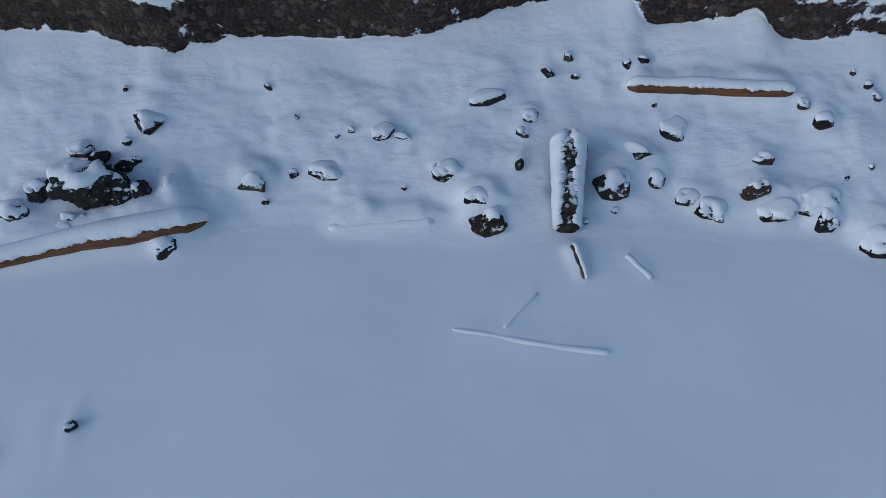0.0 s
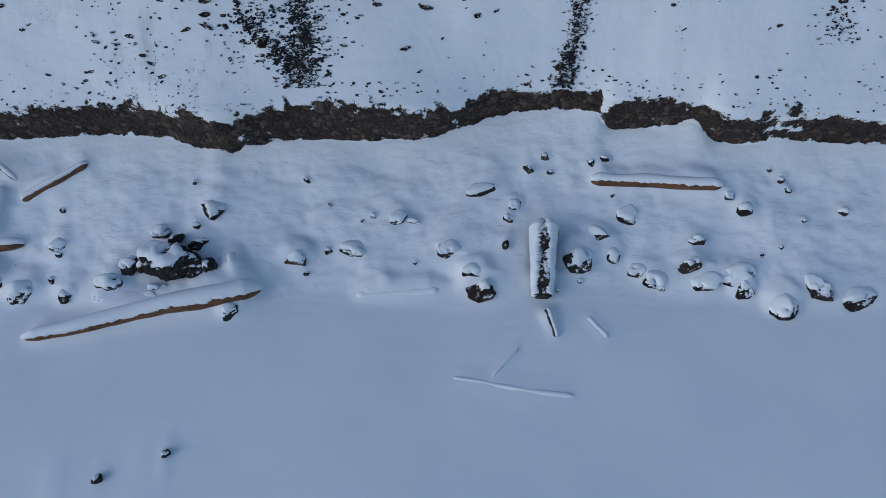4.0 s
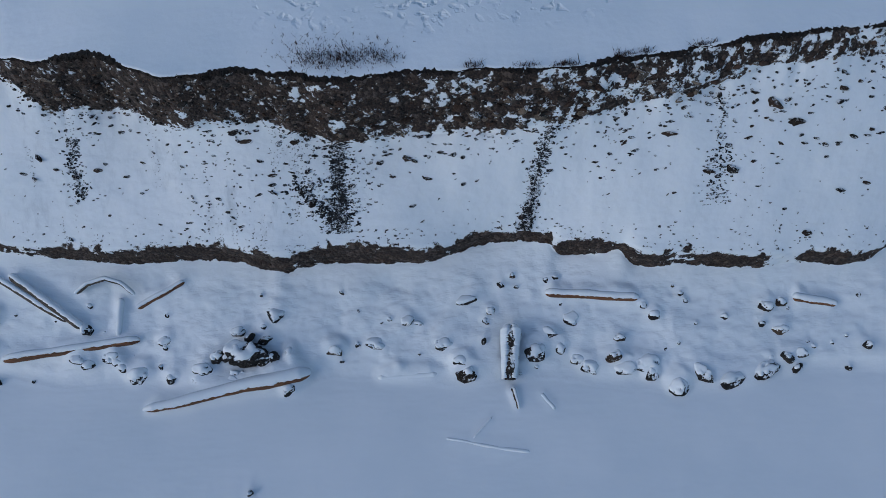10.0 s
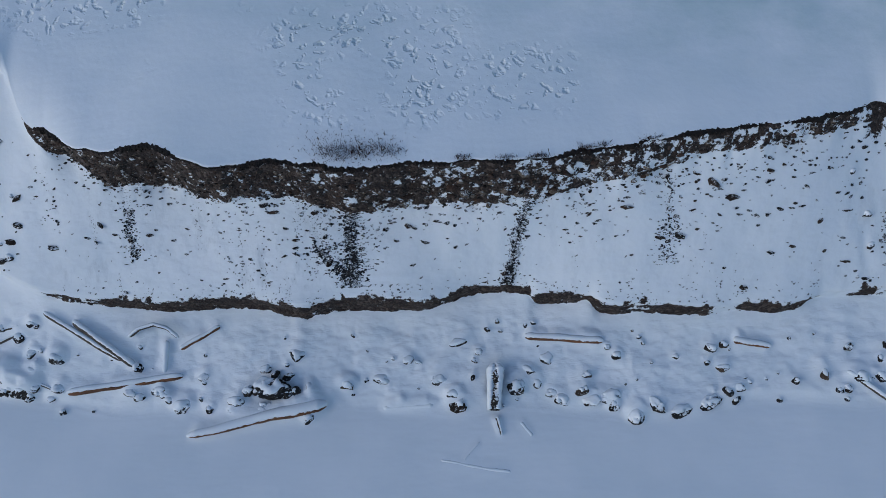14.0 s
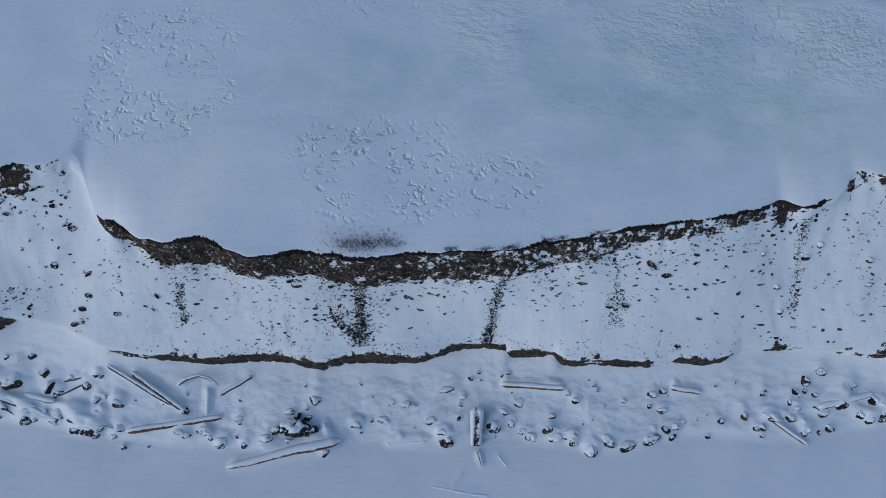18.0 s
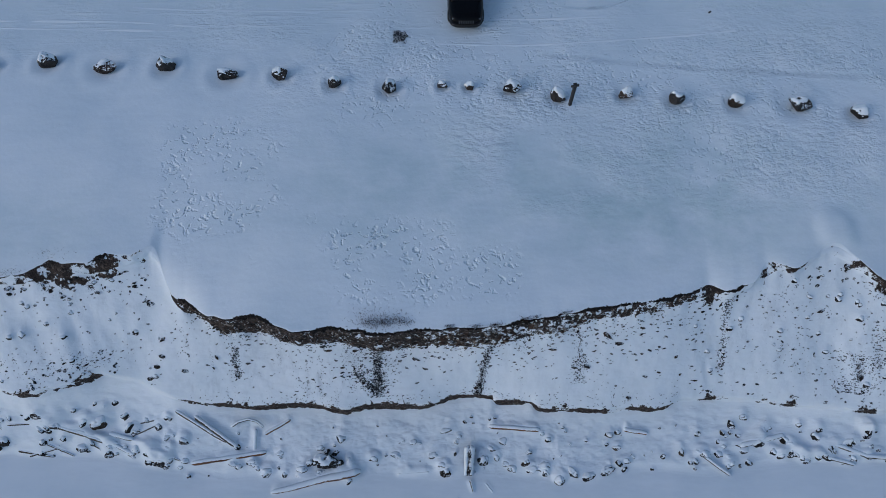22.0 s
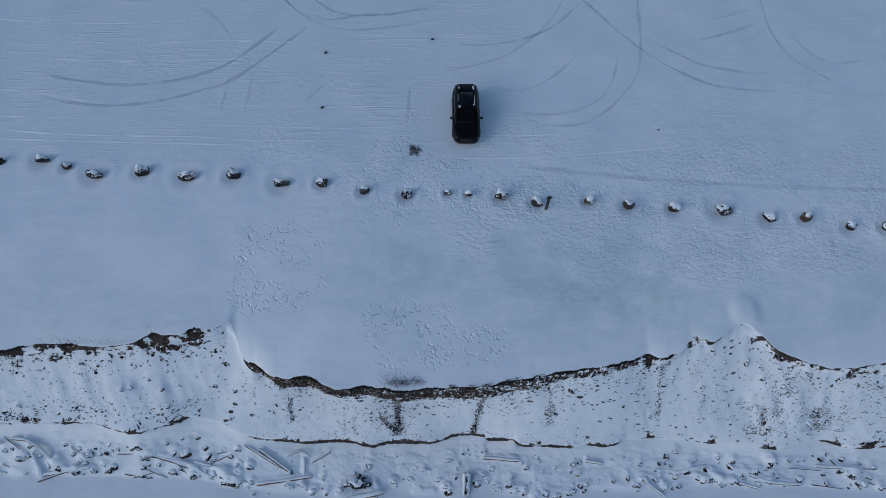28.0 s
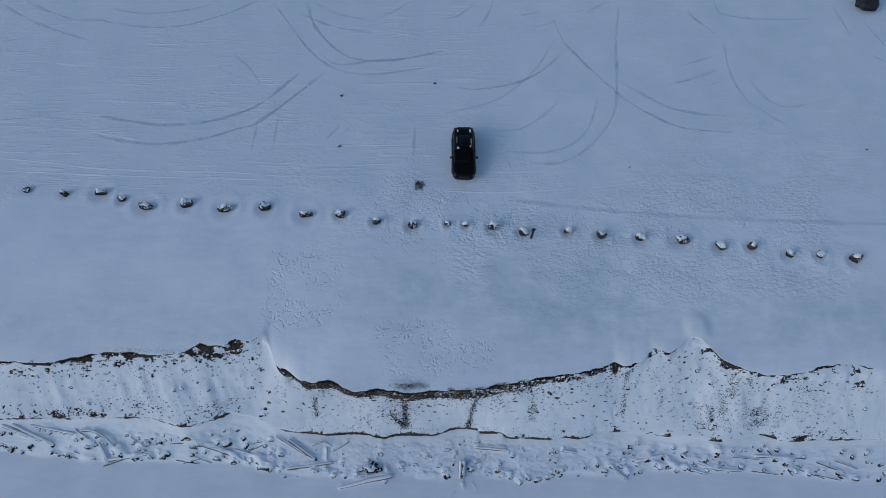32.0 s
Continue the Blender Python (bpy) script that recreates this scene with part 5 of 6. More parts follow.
rp = random.Random(5)
spots = []
for _ in range(420):
    x, y = -1.35 + rp.gauss(0, 0.24), 27.55 + rp.gauss(0, 0.25)
    if abs(x + 1.35) < 0.46 + 0.1 * math.sin(9 * y) and abs(y - 27.55) < 0.46 + 0.1 * math.sin(11 * x):
        spots.append((x, y, ground_z(-1.35, 27.55) + 0.015 + rp.uniform(0, 0.02), rp.uniform(0.04, 0.09)))
tagged(pebbles("gravel_patch", spots, PEBBLE, seed=3), "small square patch of bare dark gravel on packed snow", "gravel", kind="stuff")


def smooth_line(points, step):
    pts = [Vector((x, y, 0)) for x, y in points]
    line = []
    for i in range(len(pts) - 1):
        p0, p1, p2, p3 = pts[max(i - 1, 0)], pts[i], pts[i + 1], pts[min(i + 2, len(pts) - 1)]
        n = max(4, int((p2 - p1).length / step))
        for k in range(n):
            t = k / n
            line.append(0.5 * ((2 * p1) + (p2 - p0) * t + (2 * p0 - 5 * p1 + 4 * p2 - p3) * t * t + (3 * p1 - p0 - 3 * p2 + p3) * t**3))
    return line + [pts[-1]]


def strip(points, wide, height, material, press=1.0, uneven=0.5):
    """A band along a smooth line over the snow, five points across: a ridge where it has height, else a flat mark that fades to its edges."""
    line = smooth_line(points, 0.35)
    across = (-1, -0.5, 0, 0.5, 1)
    sx, sy, up, grey = [], [], [], []
    for i, p in enumerate(line):
        d = (line[min(i + 1, len(line) - 1)] - line[max(i - 1, 0)]).normalized()
        s = Vector((-d.y, d.x, 0))
        fade = min(1, i / 6 + 0.05, (len(line) - 1 - i) / 6 + 0.05)
        swell = max(0.0 if height else 0.2, 1 + uneven * 1.6 * noise.noise(Vector((p.x * 0.7, p.y * 0.7, wide * 50))))
        for e in across:
            q = p + s * (e * wide / 2 * swell)
            sx.append(q.x)
            sy.append(q.y)
            up.append(height * fade * (swell * (1 - e * e) - 0.5) if height else 0.012)
            grey.append(press * fade * (1 - abs(e) ** 2))
    z = land(sx, sy)
    me = bpy.data.meshes.new("strip")
    quads = [(5 * i + k, 5 * i + k + 1, 5 * i + k + 6, 5 * i + k + 5) for i in range(len(line) - 1) for k in range(4)]
    me.from_pydata([(a, b, c + u) for a, b, c, u in zip(sx, sy, z, up)], [], quads)
    me.polygons.foreach_set("use_smooth", np.ones(len(me.polygons), bool))
    me.attributes.new("press", "FLOAT", "POINT").data.foreach_set("value", np.array(grey, np.float32))
    me.materials.append(material)
    return me


def track(points, wide=0.3, press=0.8):
    """The mark of one wheel pressed into the snow."""
    return tagged(new("wheel_track", strip(points, wide, 0.0, PRESSED, 0.8 * press)), "grey wheel mark pressed into the snow", "track", kind="structure")


def plough_ridge(points, wide=0.2, height=0.05):
    """A thin ridge of loose snow left at the edge of a blade or tyre."""
    return tagged(new("plough_ridge", strip(points, wide, height, SNOW, uneven=0.8)), "thin ridge of loose snow beside a blade's track", "track", kind="structure")


track([(-29.9, 34.9), (-26.9, 34.3), (-23.7, 33.9), (-20.0, 34.3), (-16.3, 35.7), (-13.7, 38.2), (-12.4, 39.7)], 0.34, 1.0)
track([(-29.8, 32.9), (-27.2, 32.2), (-23.9, 31.9), (-20.4, 32.4), (-17.3, 33.5), (-15.6, 34.2), (-12.6, 37.1), (-10.1, 39.7)], 0.34, 0.9)
track([(-9.6, 32.2), (-8.3, 33.8)], 0.22, 1.0)
track([(-8.3, 32.6), (-7.2, 33.9)], 0.18, 0.5)
track([(-1.7, 33.6), (-1.9, 30.2)], 0.3, 0.6)
track([(-10.2, 41.3), (-8.6, 40.6), (-6.1, 41.0), (-2.9, 41.3), (-0.1, 42.0)], 0.28, 0.8)
track([(-8.6, 39.9), (-6.1, 39.4), (-2.9, 39.8), (0.2, 40.5)], 0.28, 0.4)
track([(-19.0, 42.1), (-17.1, 40.3), (-15.8, 38.2)], 0.35, 0.35)
track([(-15.7, 34.7), (-15.9, 31.0)], 0.3, 0.35)
track([(-13.9, 35.1), (-14.1, 31.0)], 0.3, 0.35)
track([(2.0, 38.0), (3.8, 37.7), (7.3, 38.3), (9.9, 39.7), (12.5, 42.3)], 0.3, 0.9)
track([(17.5, 43.4), (17.0, 39.0), (16.3, 35.2), (14.8, 32.7), (12.9, 30.8), (10.8, 29.7), (8.0, 29.7)], 0.29, 0.6)
track([(14.9, 36.6), (13.7, 33.3), (11.7, 31.4), (9.1, 30.7), (6.1, 30.9)], 0.29, 0.5)
track([(12.4, 43.4), (14.8, 39.7), (17.3, 36.6), (19.6, 34.6), (22.3, 33.2), (26.6, 32.7)], 0.29, 0.75)
track([(17.1, 38.6), (19.2, 36.9), (21.4, 35.4), (24.1, 34.7), (26.7, 34.5)], 0.29, 0.75)
track([(27.9, 43.3), (27.7, 39.3), (28.5, 36.5), (30.0, 34.8), (31.5, 33.5)], 0.29, 0.6)
track([(29.3, 38.6), (30.4, 36.5), (32.0, 35.5), (34.5, 35.8)], 0.29, 0.5)
track([(23.1, 40.2), (26.6, 41.5)], 0.3, 0.7)
track([(21.6, 38.1), (23.9, 38.7), (26.6, 39.8)], 0.3, 0.9)
track([(24.8, 37.7), (27.0, 38.6)], 0.3, 0.5)
track([(5.2, 33.1), (7.5, 33.2), (9.7, 34.6), (11.4, 36.3)], 0.29, 0.35)
track([(0.9, 35.0), (4.0, 35.8), (6.5, 37.0), (9.5, 40.0), (11.5, 43.5)], 0.29, 0.4)
track([(6.2, 26.0), (17.9, 24.6), (27.8, 23.9), (45, 23.2)], 0.5, 0.35)
# older, fainter marks farther out
track([(-42.3, 48.6), (-40.1, 47.1), (-37.6, 45.7), (-35.3, 44.7), (-32.4, 43.6)], 0.28, 0.7)
track([(-39.9, 48.8), (-37.1, 47.3), (-34.5, 46.3), (-32.1, 46.2), (-28.9, 45.5), (-25.9, 45.3), (-23.0, 45.8), (-20.2, 47.0), (-17.3, 48.7)], 0.28, 0.7)
track([(-31.2, 47.7), (-28.3, 47.1), (-25.0, 47.3), (-21.5, 48.3)], 0.28, 0.5)
track([(-15.8, 48.7), (-13.6, 45.2), (-11.9, 42.6), (-10.0, 40.7), (-7.9, 39.5)], 0.28, 0.6)
track([(-12.4, 48.7), (-11.5, 45.6), (-9.5, 42.8), (-7.4, 41.3), (-4.5, 41.1), (-1.8, 41.5), (0.9, 42.2)], 0.28, 0.8)
track([(-11.7, 48.5), (-9.2, 47.0), (-6.1, 46.1)], 0.28, 0.6)
track([(-13.2, 47.2), (-9.7, 45.4), (-5.7, 44.5)], 0.28, 0.6)
track([(-6.1, 46.0), (-4.0, 47.2), (-1.8, 48.9)], 0.28, 0.4)
track([(-40.9, 43.5), (-38.4, 44.1)], 0.28, 0.35)
track([(1.0, 46.4), (2.5, 46.8), (4.1, 48.4)], 0.28, 0.7)
track([(4.3, 45.1), (5.3, 46.7), (6.0, 48.8)], 0.28, 0.6)
track([(8.4, 46.7), (10.6, 47.2)], 0.28, 0.6)
track([(9.5, 45.1), (12.0, 46.0)], 0.28, 0.6)
track([(14.9, 47.1), (17.6, 48.6)], 0.28, 0.5)
track([(25.2, 47.5), (25.6, 46.3), (27.4, 44.2)], 0.28, 0.7)
track([(28.0, 48.8), (28.5, 46.9), (31.8, 46.2), (37.4, 46.2)], 0.28, 0.7)
track([(39.8, 47.9), (40.5, 43.8)], 0.28, 0.4)
track([(42.3, 45.8), (43.5, 42.6)], 0.28, 0.8)
track([(41.6, 41.6), (42.9, 40.6)], 0.28, 0.7)
track([(11.7, 46.3), (12.4, 43.5), (13.4, 41.5)], 0.28, 0.45)
track([(18.4, 48.0), (17.6, 43.9), (16.9, 40.0)], 0.28, 0.4)
for points_ in (
    [(-42, 31.3), (-34.3, 31.1), (-31.1, 31.0), (-27.9, 30.8)], [(-44, 31.2), (-34.1, 30.2), (-29.0, 29.5), (-24.1, 29.2), (-16.7, 28.9), (-12.3, 28.5)], [(-42, 29.6), (-30.0, 28.9), (-20.0, 28.4), (-14.0, 28.2)],
    [(-16.9, 30.1), (-10.4, 29.7), (-6.0, 29.6)], [(-12.1, 31.8), (-7.1, 31.6), (-2.0, 31.7)], [(-40, 33.9), (-35.0, 33.7), (-30.4, 33.3), (-24.1, 31.9)], [(-30.4, 36.6), (-22, 36.3), (-15, 36.5)],
    [(3.7, 28.8), (7.2, 28.8), (10.7, 29.0)], [(0.7, 27.0), (5.6, 26.8), (12.5, 27.2), (18.0, 27.7)], [(-22, 38.2), (-16, 38.4), (-9, 38.0)], [(-36, 41), (-28, 40.4), (-20, 40.6)],
):
    plough_ridge(points_)

# small dark clods on the packed snow, built as little rocks
for x, y, w in ((0.1, 38.3, 0.3), (-8.4, 36.9, 0.3), (-8.3, 31.4, 0.3), (38.0, 30.7, 0.26), (16.8, 29.1, 0.2)):
    boulder(x, y, w, w * 0.7, w * 0.6, 20, 0.3, ROCK, "small dark clod lying on packed snow", 0.2, "ice_lump", "lumps on the car park", 2, banked=False)

# ---- dry stalks along the crest ----
rg = random.Random(12)
bm = bmesh.new()
for cx, cy, sx, sy, count in ((-2.7, 10.7, 0.36, 0.15, 130), (-2.0, 10.66, 0.3, 0.13, 120), (-1.2, 10.72, 0.25, 0.12, 80), (-2.9, 11.1, 0.6, 0.22, 40), (-1.6, 11.1, 0.5, 0.18, 25), (0.95, 10.42, 0.12, 0.06, 30), (2.2, 10.42, 0.15, 0.05, 30), (3.15, 10.44, 0.18, 0.07, 50), (4.5, 10.76, 0.15, 0.06, 50), (5.0, 10.8, 0.1, 0.05, 25), (6.4, 11.02, 0.15, 0.06, 25), (-18.3, 14.6, 0.5, 0.15, 70), (-23.4, 13.8, 0.8, 0.15, 90), (-20.8, 13.7, 0.7, 0.1, 60)):
    for _ in range(count * 3):
        x, y = rg.gauss(cx, sx), rg.gauss(cy, sy)
        y = max(y, float(along(CREST, x, 1)) + 0.06)
        z = float(np.interp(min(1, (y - along(CREST, x, 1)) / 2), [0, 1], [along(CREST, x, 2), along(CREST, x, 2) + 0.25])) - 0.06
        hgt = rg.uniform(0.05, 0.2) * (1.6 if rg.random() < 0.12 else 1)
        base = Vector((x, y, z))
        tip = base + Vector((rg.gauss(0, 0.06), rg.gauss(0.0, 0.06), hgt))
        side = Vector((rg.gauss(0, 1), rg.gauss(0, 1), 0)).normalized() * rg.uniform(0.004, 0.011)
        mid = base.lerp(tip, 0.55) + Vector((rg.gauss(0, 0.02), rg.gauss(0, 0.02), 0))
        a, b, c, d, e = (bm.verts.new(v) for v in (base - side, base + side, mid + side * 0.8, mid - side * 0.8, tip))
        bm.faces.new((a, b, c, d))
        bm.faces.new((d, c, e))
        twig = mid + Vector((rg.gauss(0, 0.05), rg.gauss(0, 0.05), hgt * 0.3))
        f = bm.verts.new(twig)
        bm.faces.new((d, c, f))
tagged(part("dry_grass", bm, GRASS, smooth=False), "brown dead stalks poking through snow at the bluff's edge", "grass", kind="stuff")

# ---- the overhanging edge of sod along the crest ----
# the strip's dark colour also stands in for shade under the overhang
def sod_edge(x0, x1, drop, seed):
    xs = np.arange(x0, x1, 0.04)
    X, ys, zs, band, share = columns(xs)
    bm = bmesh.new()
    rings = []
    for i, x in enumerate(xs):
        k = int(np.argmax(band[i] >= 5))
        y, z = ys[i, k], zs[i, k]
        fade = min(1, (x - x0) / 0.4 + 0.05, (x1 - x) / 0.4 + 0.05)
        fade *= min(1.0, max(0.3, 0.65 + 2.4 * noise.noise(Vector((x * 0.55, seed, 14)))))
        z -= 0.06 * (1 - fade)
        n1, n2 = noise.noise(Vector((x * 1.6, seed, 0))), noise.noise(Vector((x * 6.5, seed, 4)))
        h = 0.8 * drop * fade * max(0.05, 0.62 + 2.3 * n1 + 1.2 * n2 + 0.8 * noise.noise(Vector((x * 15, seed, 6))))
        out = 0.085 * fade * max(0.1, 1 + 1.3 * noise.noise(Vector((x * 4.0, seed, 9))) + 0.8 * noise.noise(Vector((x * 13.0, seed, 2)))) + 0.01
        prof = ((0.10, 0.012), (0.0, 0.03), (-out * 0.8, 0.015), (-out, -h * 0.3), (-out * 0.7, -h * 0.8), (-out * 0.1, -h), (0.12, -h * 0.8))
        rings.append([bm.verts.new((x + 0.02 * noise.noise(Vector((x * 9, j, seed))), y + a + 0.06 * noise.noise(Vector((x * 8, j * 2.0, seed))) + 0.04 * noise.noise(Vector((x * 19, j * 2.0, seed))), z + b + 0.03 * noise.noise(Vector((x * 10, j * 3.0, seed))) + 0.02 * noise.noise(Vector((x * 21, j * 3.0, seed))))) for j, (a, b) in enumerate(prof)])
    for r0, r1 in zip(rings, rings[1:]):
        for k in range(7):
            bm.faces.new((r0[k], r1[k], r1[(k + 1) % 7], r0[(k + 1) % 7]))
    bm.faces.new(rings[0])
    bm.faces.new(rings[-1][::-1])
    bmesh.ops.recalc_face_normals(bm, faces=bm.faces)
    return tagged(part("sod_edge", bm, SOD_SHADED, smooth=False), "ragged edge of sod overhanging the cliff, darkened by painted shade", "sod", kind="structure")


for n, (a, b, h) in enumerate(((-12.2, 15.6, 0.14), (16.7, 18.5, 0.26), (21.0, 26.0, 0.18), (26.2, 34.0, 0.13), (-18.8, -17.6, 0.13), (-21.4, -19.4, 0.10), (-25.4, -22.0, 0.12), (-34.0, -26.0, 0.12), (-16.3, -15.2, 0.09), (-14.4, -13.6, 0.09))):
    sod_edge(a, b, h, 3.7 * n)

# ---- stones: cobbles of the cliff, stones on the slope, gravel in the runnels ----
rs = random.Random(77)
STONES = []
for k in range(8):
    b = rock_shape(random.Random(900 + k), 1.0, random.Random(k).uniform(0.6, 0.9), random.Random(k + 50).uniform(0.45, 0.75), 2 if k < 3 else 1, 8)
    b.normal_update()
    for m_ in (COBBLE, COBBLE_WARM, COBBLE_DARK):
        me = bpy.data.meshes.new("stone")
        b.to_mesh(me)
        me.polygons.foreach_set("use_smooth", np.ones(len(me.polygons), bool))
        me.materials.append(m_)
        STONES.append((m_, me))
    b.free()
for k in range(6):
    b = rock_shape(random.Random(700 + k), 1.0, random.Random(k + 9).uniform(0.5, 0.9), random.Random(k + 60).uniform(0.4, 0.7), 2, 9, 0.42)
    b.normal_update()
    for m_ in (STONE_SNOWY, STONE_BROWN):
        me = bpy.data.meshes.new("stone")
        b.to_mesh(me)
        me.materials.append(m_)
        STONES.append((m_, me))
    b.free()
SNOWY = [me for m_, me in STONES if m_ is STONE_SNOWY]
BROWN = [me for m_, me in STONES if m_ is STONE_BROWN]
PALE = [me for m_, me in STONES if m_ is COBBLE]
WARM = [me for m_, me in STONES if m_ is COBBLE_WARM]
DARK = [me for m_, me in STONES if m_ is COBBLE_DARK]


def stone(name, me, x, y, z, size):
    ob = new(name, me)
    ob.parent = ground
    ob.matrix_world = Matrix.Translation((x, y, z)) @ pose(0, 0, 0, rs.uniform(-30, 30), rs.uniform(-30, 30), rs.gauss(0, 35)) @ Matrix.Diagonal((size * rs.uniform(0.85, 1.5), size * rs.uniform(0.8, 1.15), size * 0.9, 1))
    return ob


def sunk_stone(me, x, y, z, width):
    """A flat stone bedded in the slope, its downhill face bare."""
    ob = new("slope_stone", me)
    ob.parent = ground
    ob.matrix_world = pose(x, y + 0.08 * width, z + 0.08 * width, rs.uniform(5, 35), rs.uniform(-14, 14), rs.gauss(0, 22)) @ Matrix.Diagonal((width * rs.uniform(0.95, 1.25), width * rs.uniform(0.55, 0.9), width * rs.uniform(0.6, 0.85), 1))
    return ob


# cobbles in the cliff face
xs_c = sorted(rs.choice((rs.uniform(-11.8, 4.0), rs.uniform(-11.8, 13.0))) for _ in range(300))
_, cy_, cz_, cb_, cs_ = columns(np.array(xs_c))
lo4, hi4 = int(np.argmax(cb_[0] == 4)), int(np.argmax(cb_[0] == 5))
for i, x in enumerate(xs_c):
    k = rs.randrange(lo4, hi4 - 3)
    size = rs.uniform(0.08, 0.19) * (1.7 if rs.random() < (0.25 if 1 < x < 8 else 0.10) else 1)
    stone("cobble", rs.choice(PALE + PALE + PALE + WARM + DARK), x, cy_[i, k] - 0.01, cz_[i, k], size)
for i in range(34):
    x = rs.uniform(-1.5, 8.5)
    _, cy_, cz_, cb_, cs_ = columns(np.array([x]))
    k = rs.randrange(lo4, hi4 - 6)
    stone("cobble", rs.choice(PALE + WARM), x, cy_[0, k] - 0.02, cz_[0, k], rs.uniform(0.2, 0.34))
xs_c = np.array(sorted(rs.uniform(-12.0, rs.choice((3.5, 3.5, 13.5))) for _ in range(650)))
_, cy_, cz_, cb_, cs_ = columns(xs_c)
tagged(pebbles("cliff_gravel", [(x, cy_[i, k], cz_[i, k], rs.uniform(0.025, 0.075)) for i, x in enumerate(xs_c) for k in (rs.randrange(lo4 - 1, hi4 - 2),)], COBBLE_WARM, ground, 21, 0.8), "small stones set in the gravelly cliff", kind="stuff")
for stuff, mat_, seed_, count, lo_, hi_ in (("cliff_cobbles", COBBLE, 23, 300, 0.04, 0.12), ("cliff_rubble", COBBLE_DARK, 24, 300, 0.05, 0.14)):
    xs_c = np.array(sorted(rs.uniform(-11.8, rs.choice((3.5, 3.5, 13.3))) for _ in range(count)))
    _, cy_, cz_, cb_, cs_ = columns(xs_c)
    tagged(pebbles(stuff, [(x, cy_[i, k], cz_[i, k] + rs.uniform(-0.04, 0.04), rs.uniform(lo_, hi_)) for i, x in enumerate(xs_c) for k in (rs.randrange(lo4 - 1, hi4 - 2),)], mat_, ground, seed_, 0.55), "stones set in the gravelly cliff", kind="stuff")
xs_c = np.array(sorted(rs.uniform(-12.5, 12.4) for _ in range(220)))
_, cy_, cz_, cb_, cs_ = columns(xs_c)
lo2, hi2 = int(np.argmax(cb_[0] == 2)), int(np.argmax(cb_[0] == 3))
tagged(pebbles("bank_gravel", [(x, cy_[i, k], cz_[i, k], rs.uniform(0.02, 0.06)) for i, x in enumerate(xs_c) for k in (rs.randrange(lo2, hi2),)], COBBLE_WARM, ground, 22, 0.8), "small stones set in the cut bank", kind="stuff")


def on_slope(count, x0, x1, pick):
    xs = np.array([rs.uniform(x0, x1) for _ in range(min(count, 320))])
    _, cy, cz, cb, cs = columns(xs)
    lo, hi = int(np.argmax(cb[0] == 3)), int(np.argmax(cb[0] == 4))
    out = []
    for j in range(count):
        i = j % len(xs)
        x = xs[i]
        f = lo + 1 + (hi - lo - 2) * pick()
        k, u = int(f), f - int(f)
        out.append((x, cy[i, k] * (1 - u) + cy[i, k + 1] * u, cz[i, k] * (1 - u) + cz[i, k + 1] * u))
    return out


# stones lying on the slope: x, y, width
STONES_W = ((-10.51, 10.07, 0.33), (-10.95, 9.75, 0.21), (-10.70, 9.64, 0.26), (-10.07, 9.81, 0.19), (-8.77, 9.92, 0.16), (-8.96, 9.77, 0.25), (-8.22, 9.64, 0.20), (-7.76, 9.92, 0.15), (-8.26, 10.58, 0.18), (-9.31, 10.66, 0.14), (-10.19, 10.93, 0.19), (-7.76, 10.55, 0.13), (-6.70, 9.76, 0.13), (-6.06, 9.78, 0.15), (-6.69, 10.21, 0.13), (-5.17, 10.32, 0.37), (-4.91, 10.14, 0.37), (-4.59, 9.75, 0.18), (-9.91, 8.31, 0.21), (-8.76, 8.79, 0.11), (-9.40, 9.33, 0.14), (-9.59, 9.64, 0.23), (-6.57, 8.53, 0.17), (-5.20, 8.37, 0.17), (-4.86, 10.33, 0.18), (-4.69, 9.04, 0.19))
STONES_M = ((-3.91, 9.69, 0.14), (-3.77, 9.50, 0.16), (-3.66, 10.13, 0.30), (-4.28, 9.44, 0.27), (-4.27, 9.24, 0.27), (-4.30, 9.06, 0.25), (-3.34, 9.52, 0.26), (-3.34, 10.19, 0.20), (-3.13, 9.84, 0.24), (-2.36, 10.09, 0.16), (-2.37, 9.80, 0.22), (-2.55, 9.37, 0.20), (-2.22, 9.21, 0.26), (-1.79, 8.83, 0.14), (-1.44, 9.25, 0.12), (-1.44, 9.70, 0.22), (-1.24, 9.86, 0.26), (-0.74, 9.76, 0.26), (-0.54, 9.71, 0.24), (-1.13, 9.40, 0.18), (-0.22, 9.35, 0.24), (-0.63, 8.78, 0.22), (0.15, 9.85, 0.20), (-3.66, 9.25, 0.18), (-3.48, 9.08, 0.26), (-3.25, 8.84, 0.30))
STONES_N = ((6.02, 9.87, 0.39), (5.20, 9.63, 0.19), (4.92, 9.79, 0.21), (4.56, 9.61, 0.15), (4.67, 9.30, 0.13), (5.36, 9.21, 0.11), (3.42, 9.65, 0.13), (3.03, 9.39, 0.19), (3.40, 9.42, 0.15), (2.63, 9.86, 0.16), (6.12, 8.76, 0.11), (6.29, 8.78, 0.13), (7.13, 9.16, 0.31), (7.62, 9.68, 0.25), (7.74, 9.22, 0.45), (7.50, 9.27, 0.22), (2.34, 8.59, 0.32), (0.76, 9.22, 0.17), (0.52, 9.79, 0.21), (0.27, 9.82, 0.14), (1.17, 10.15, 0.12), (7.26, 10.60, 0.29), (7.05, 10.66, 0.15), (7.90, 8.01, 0.11))
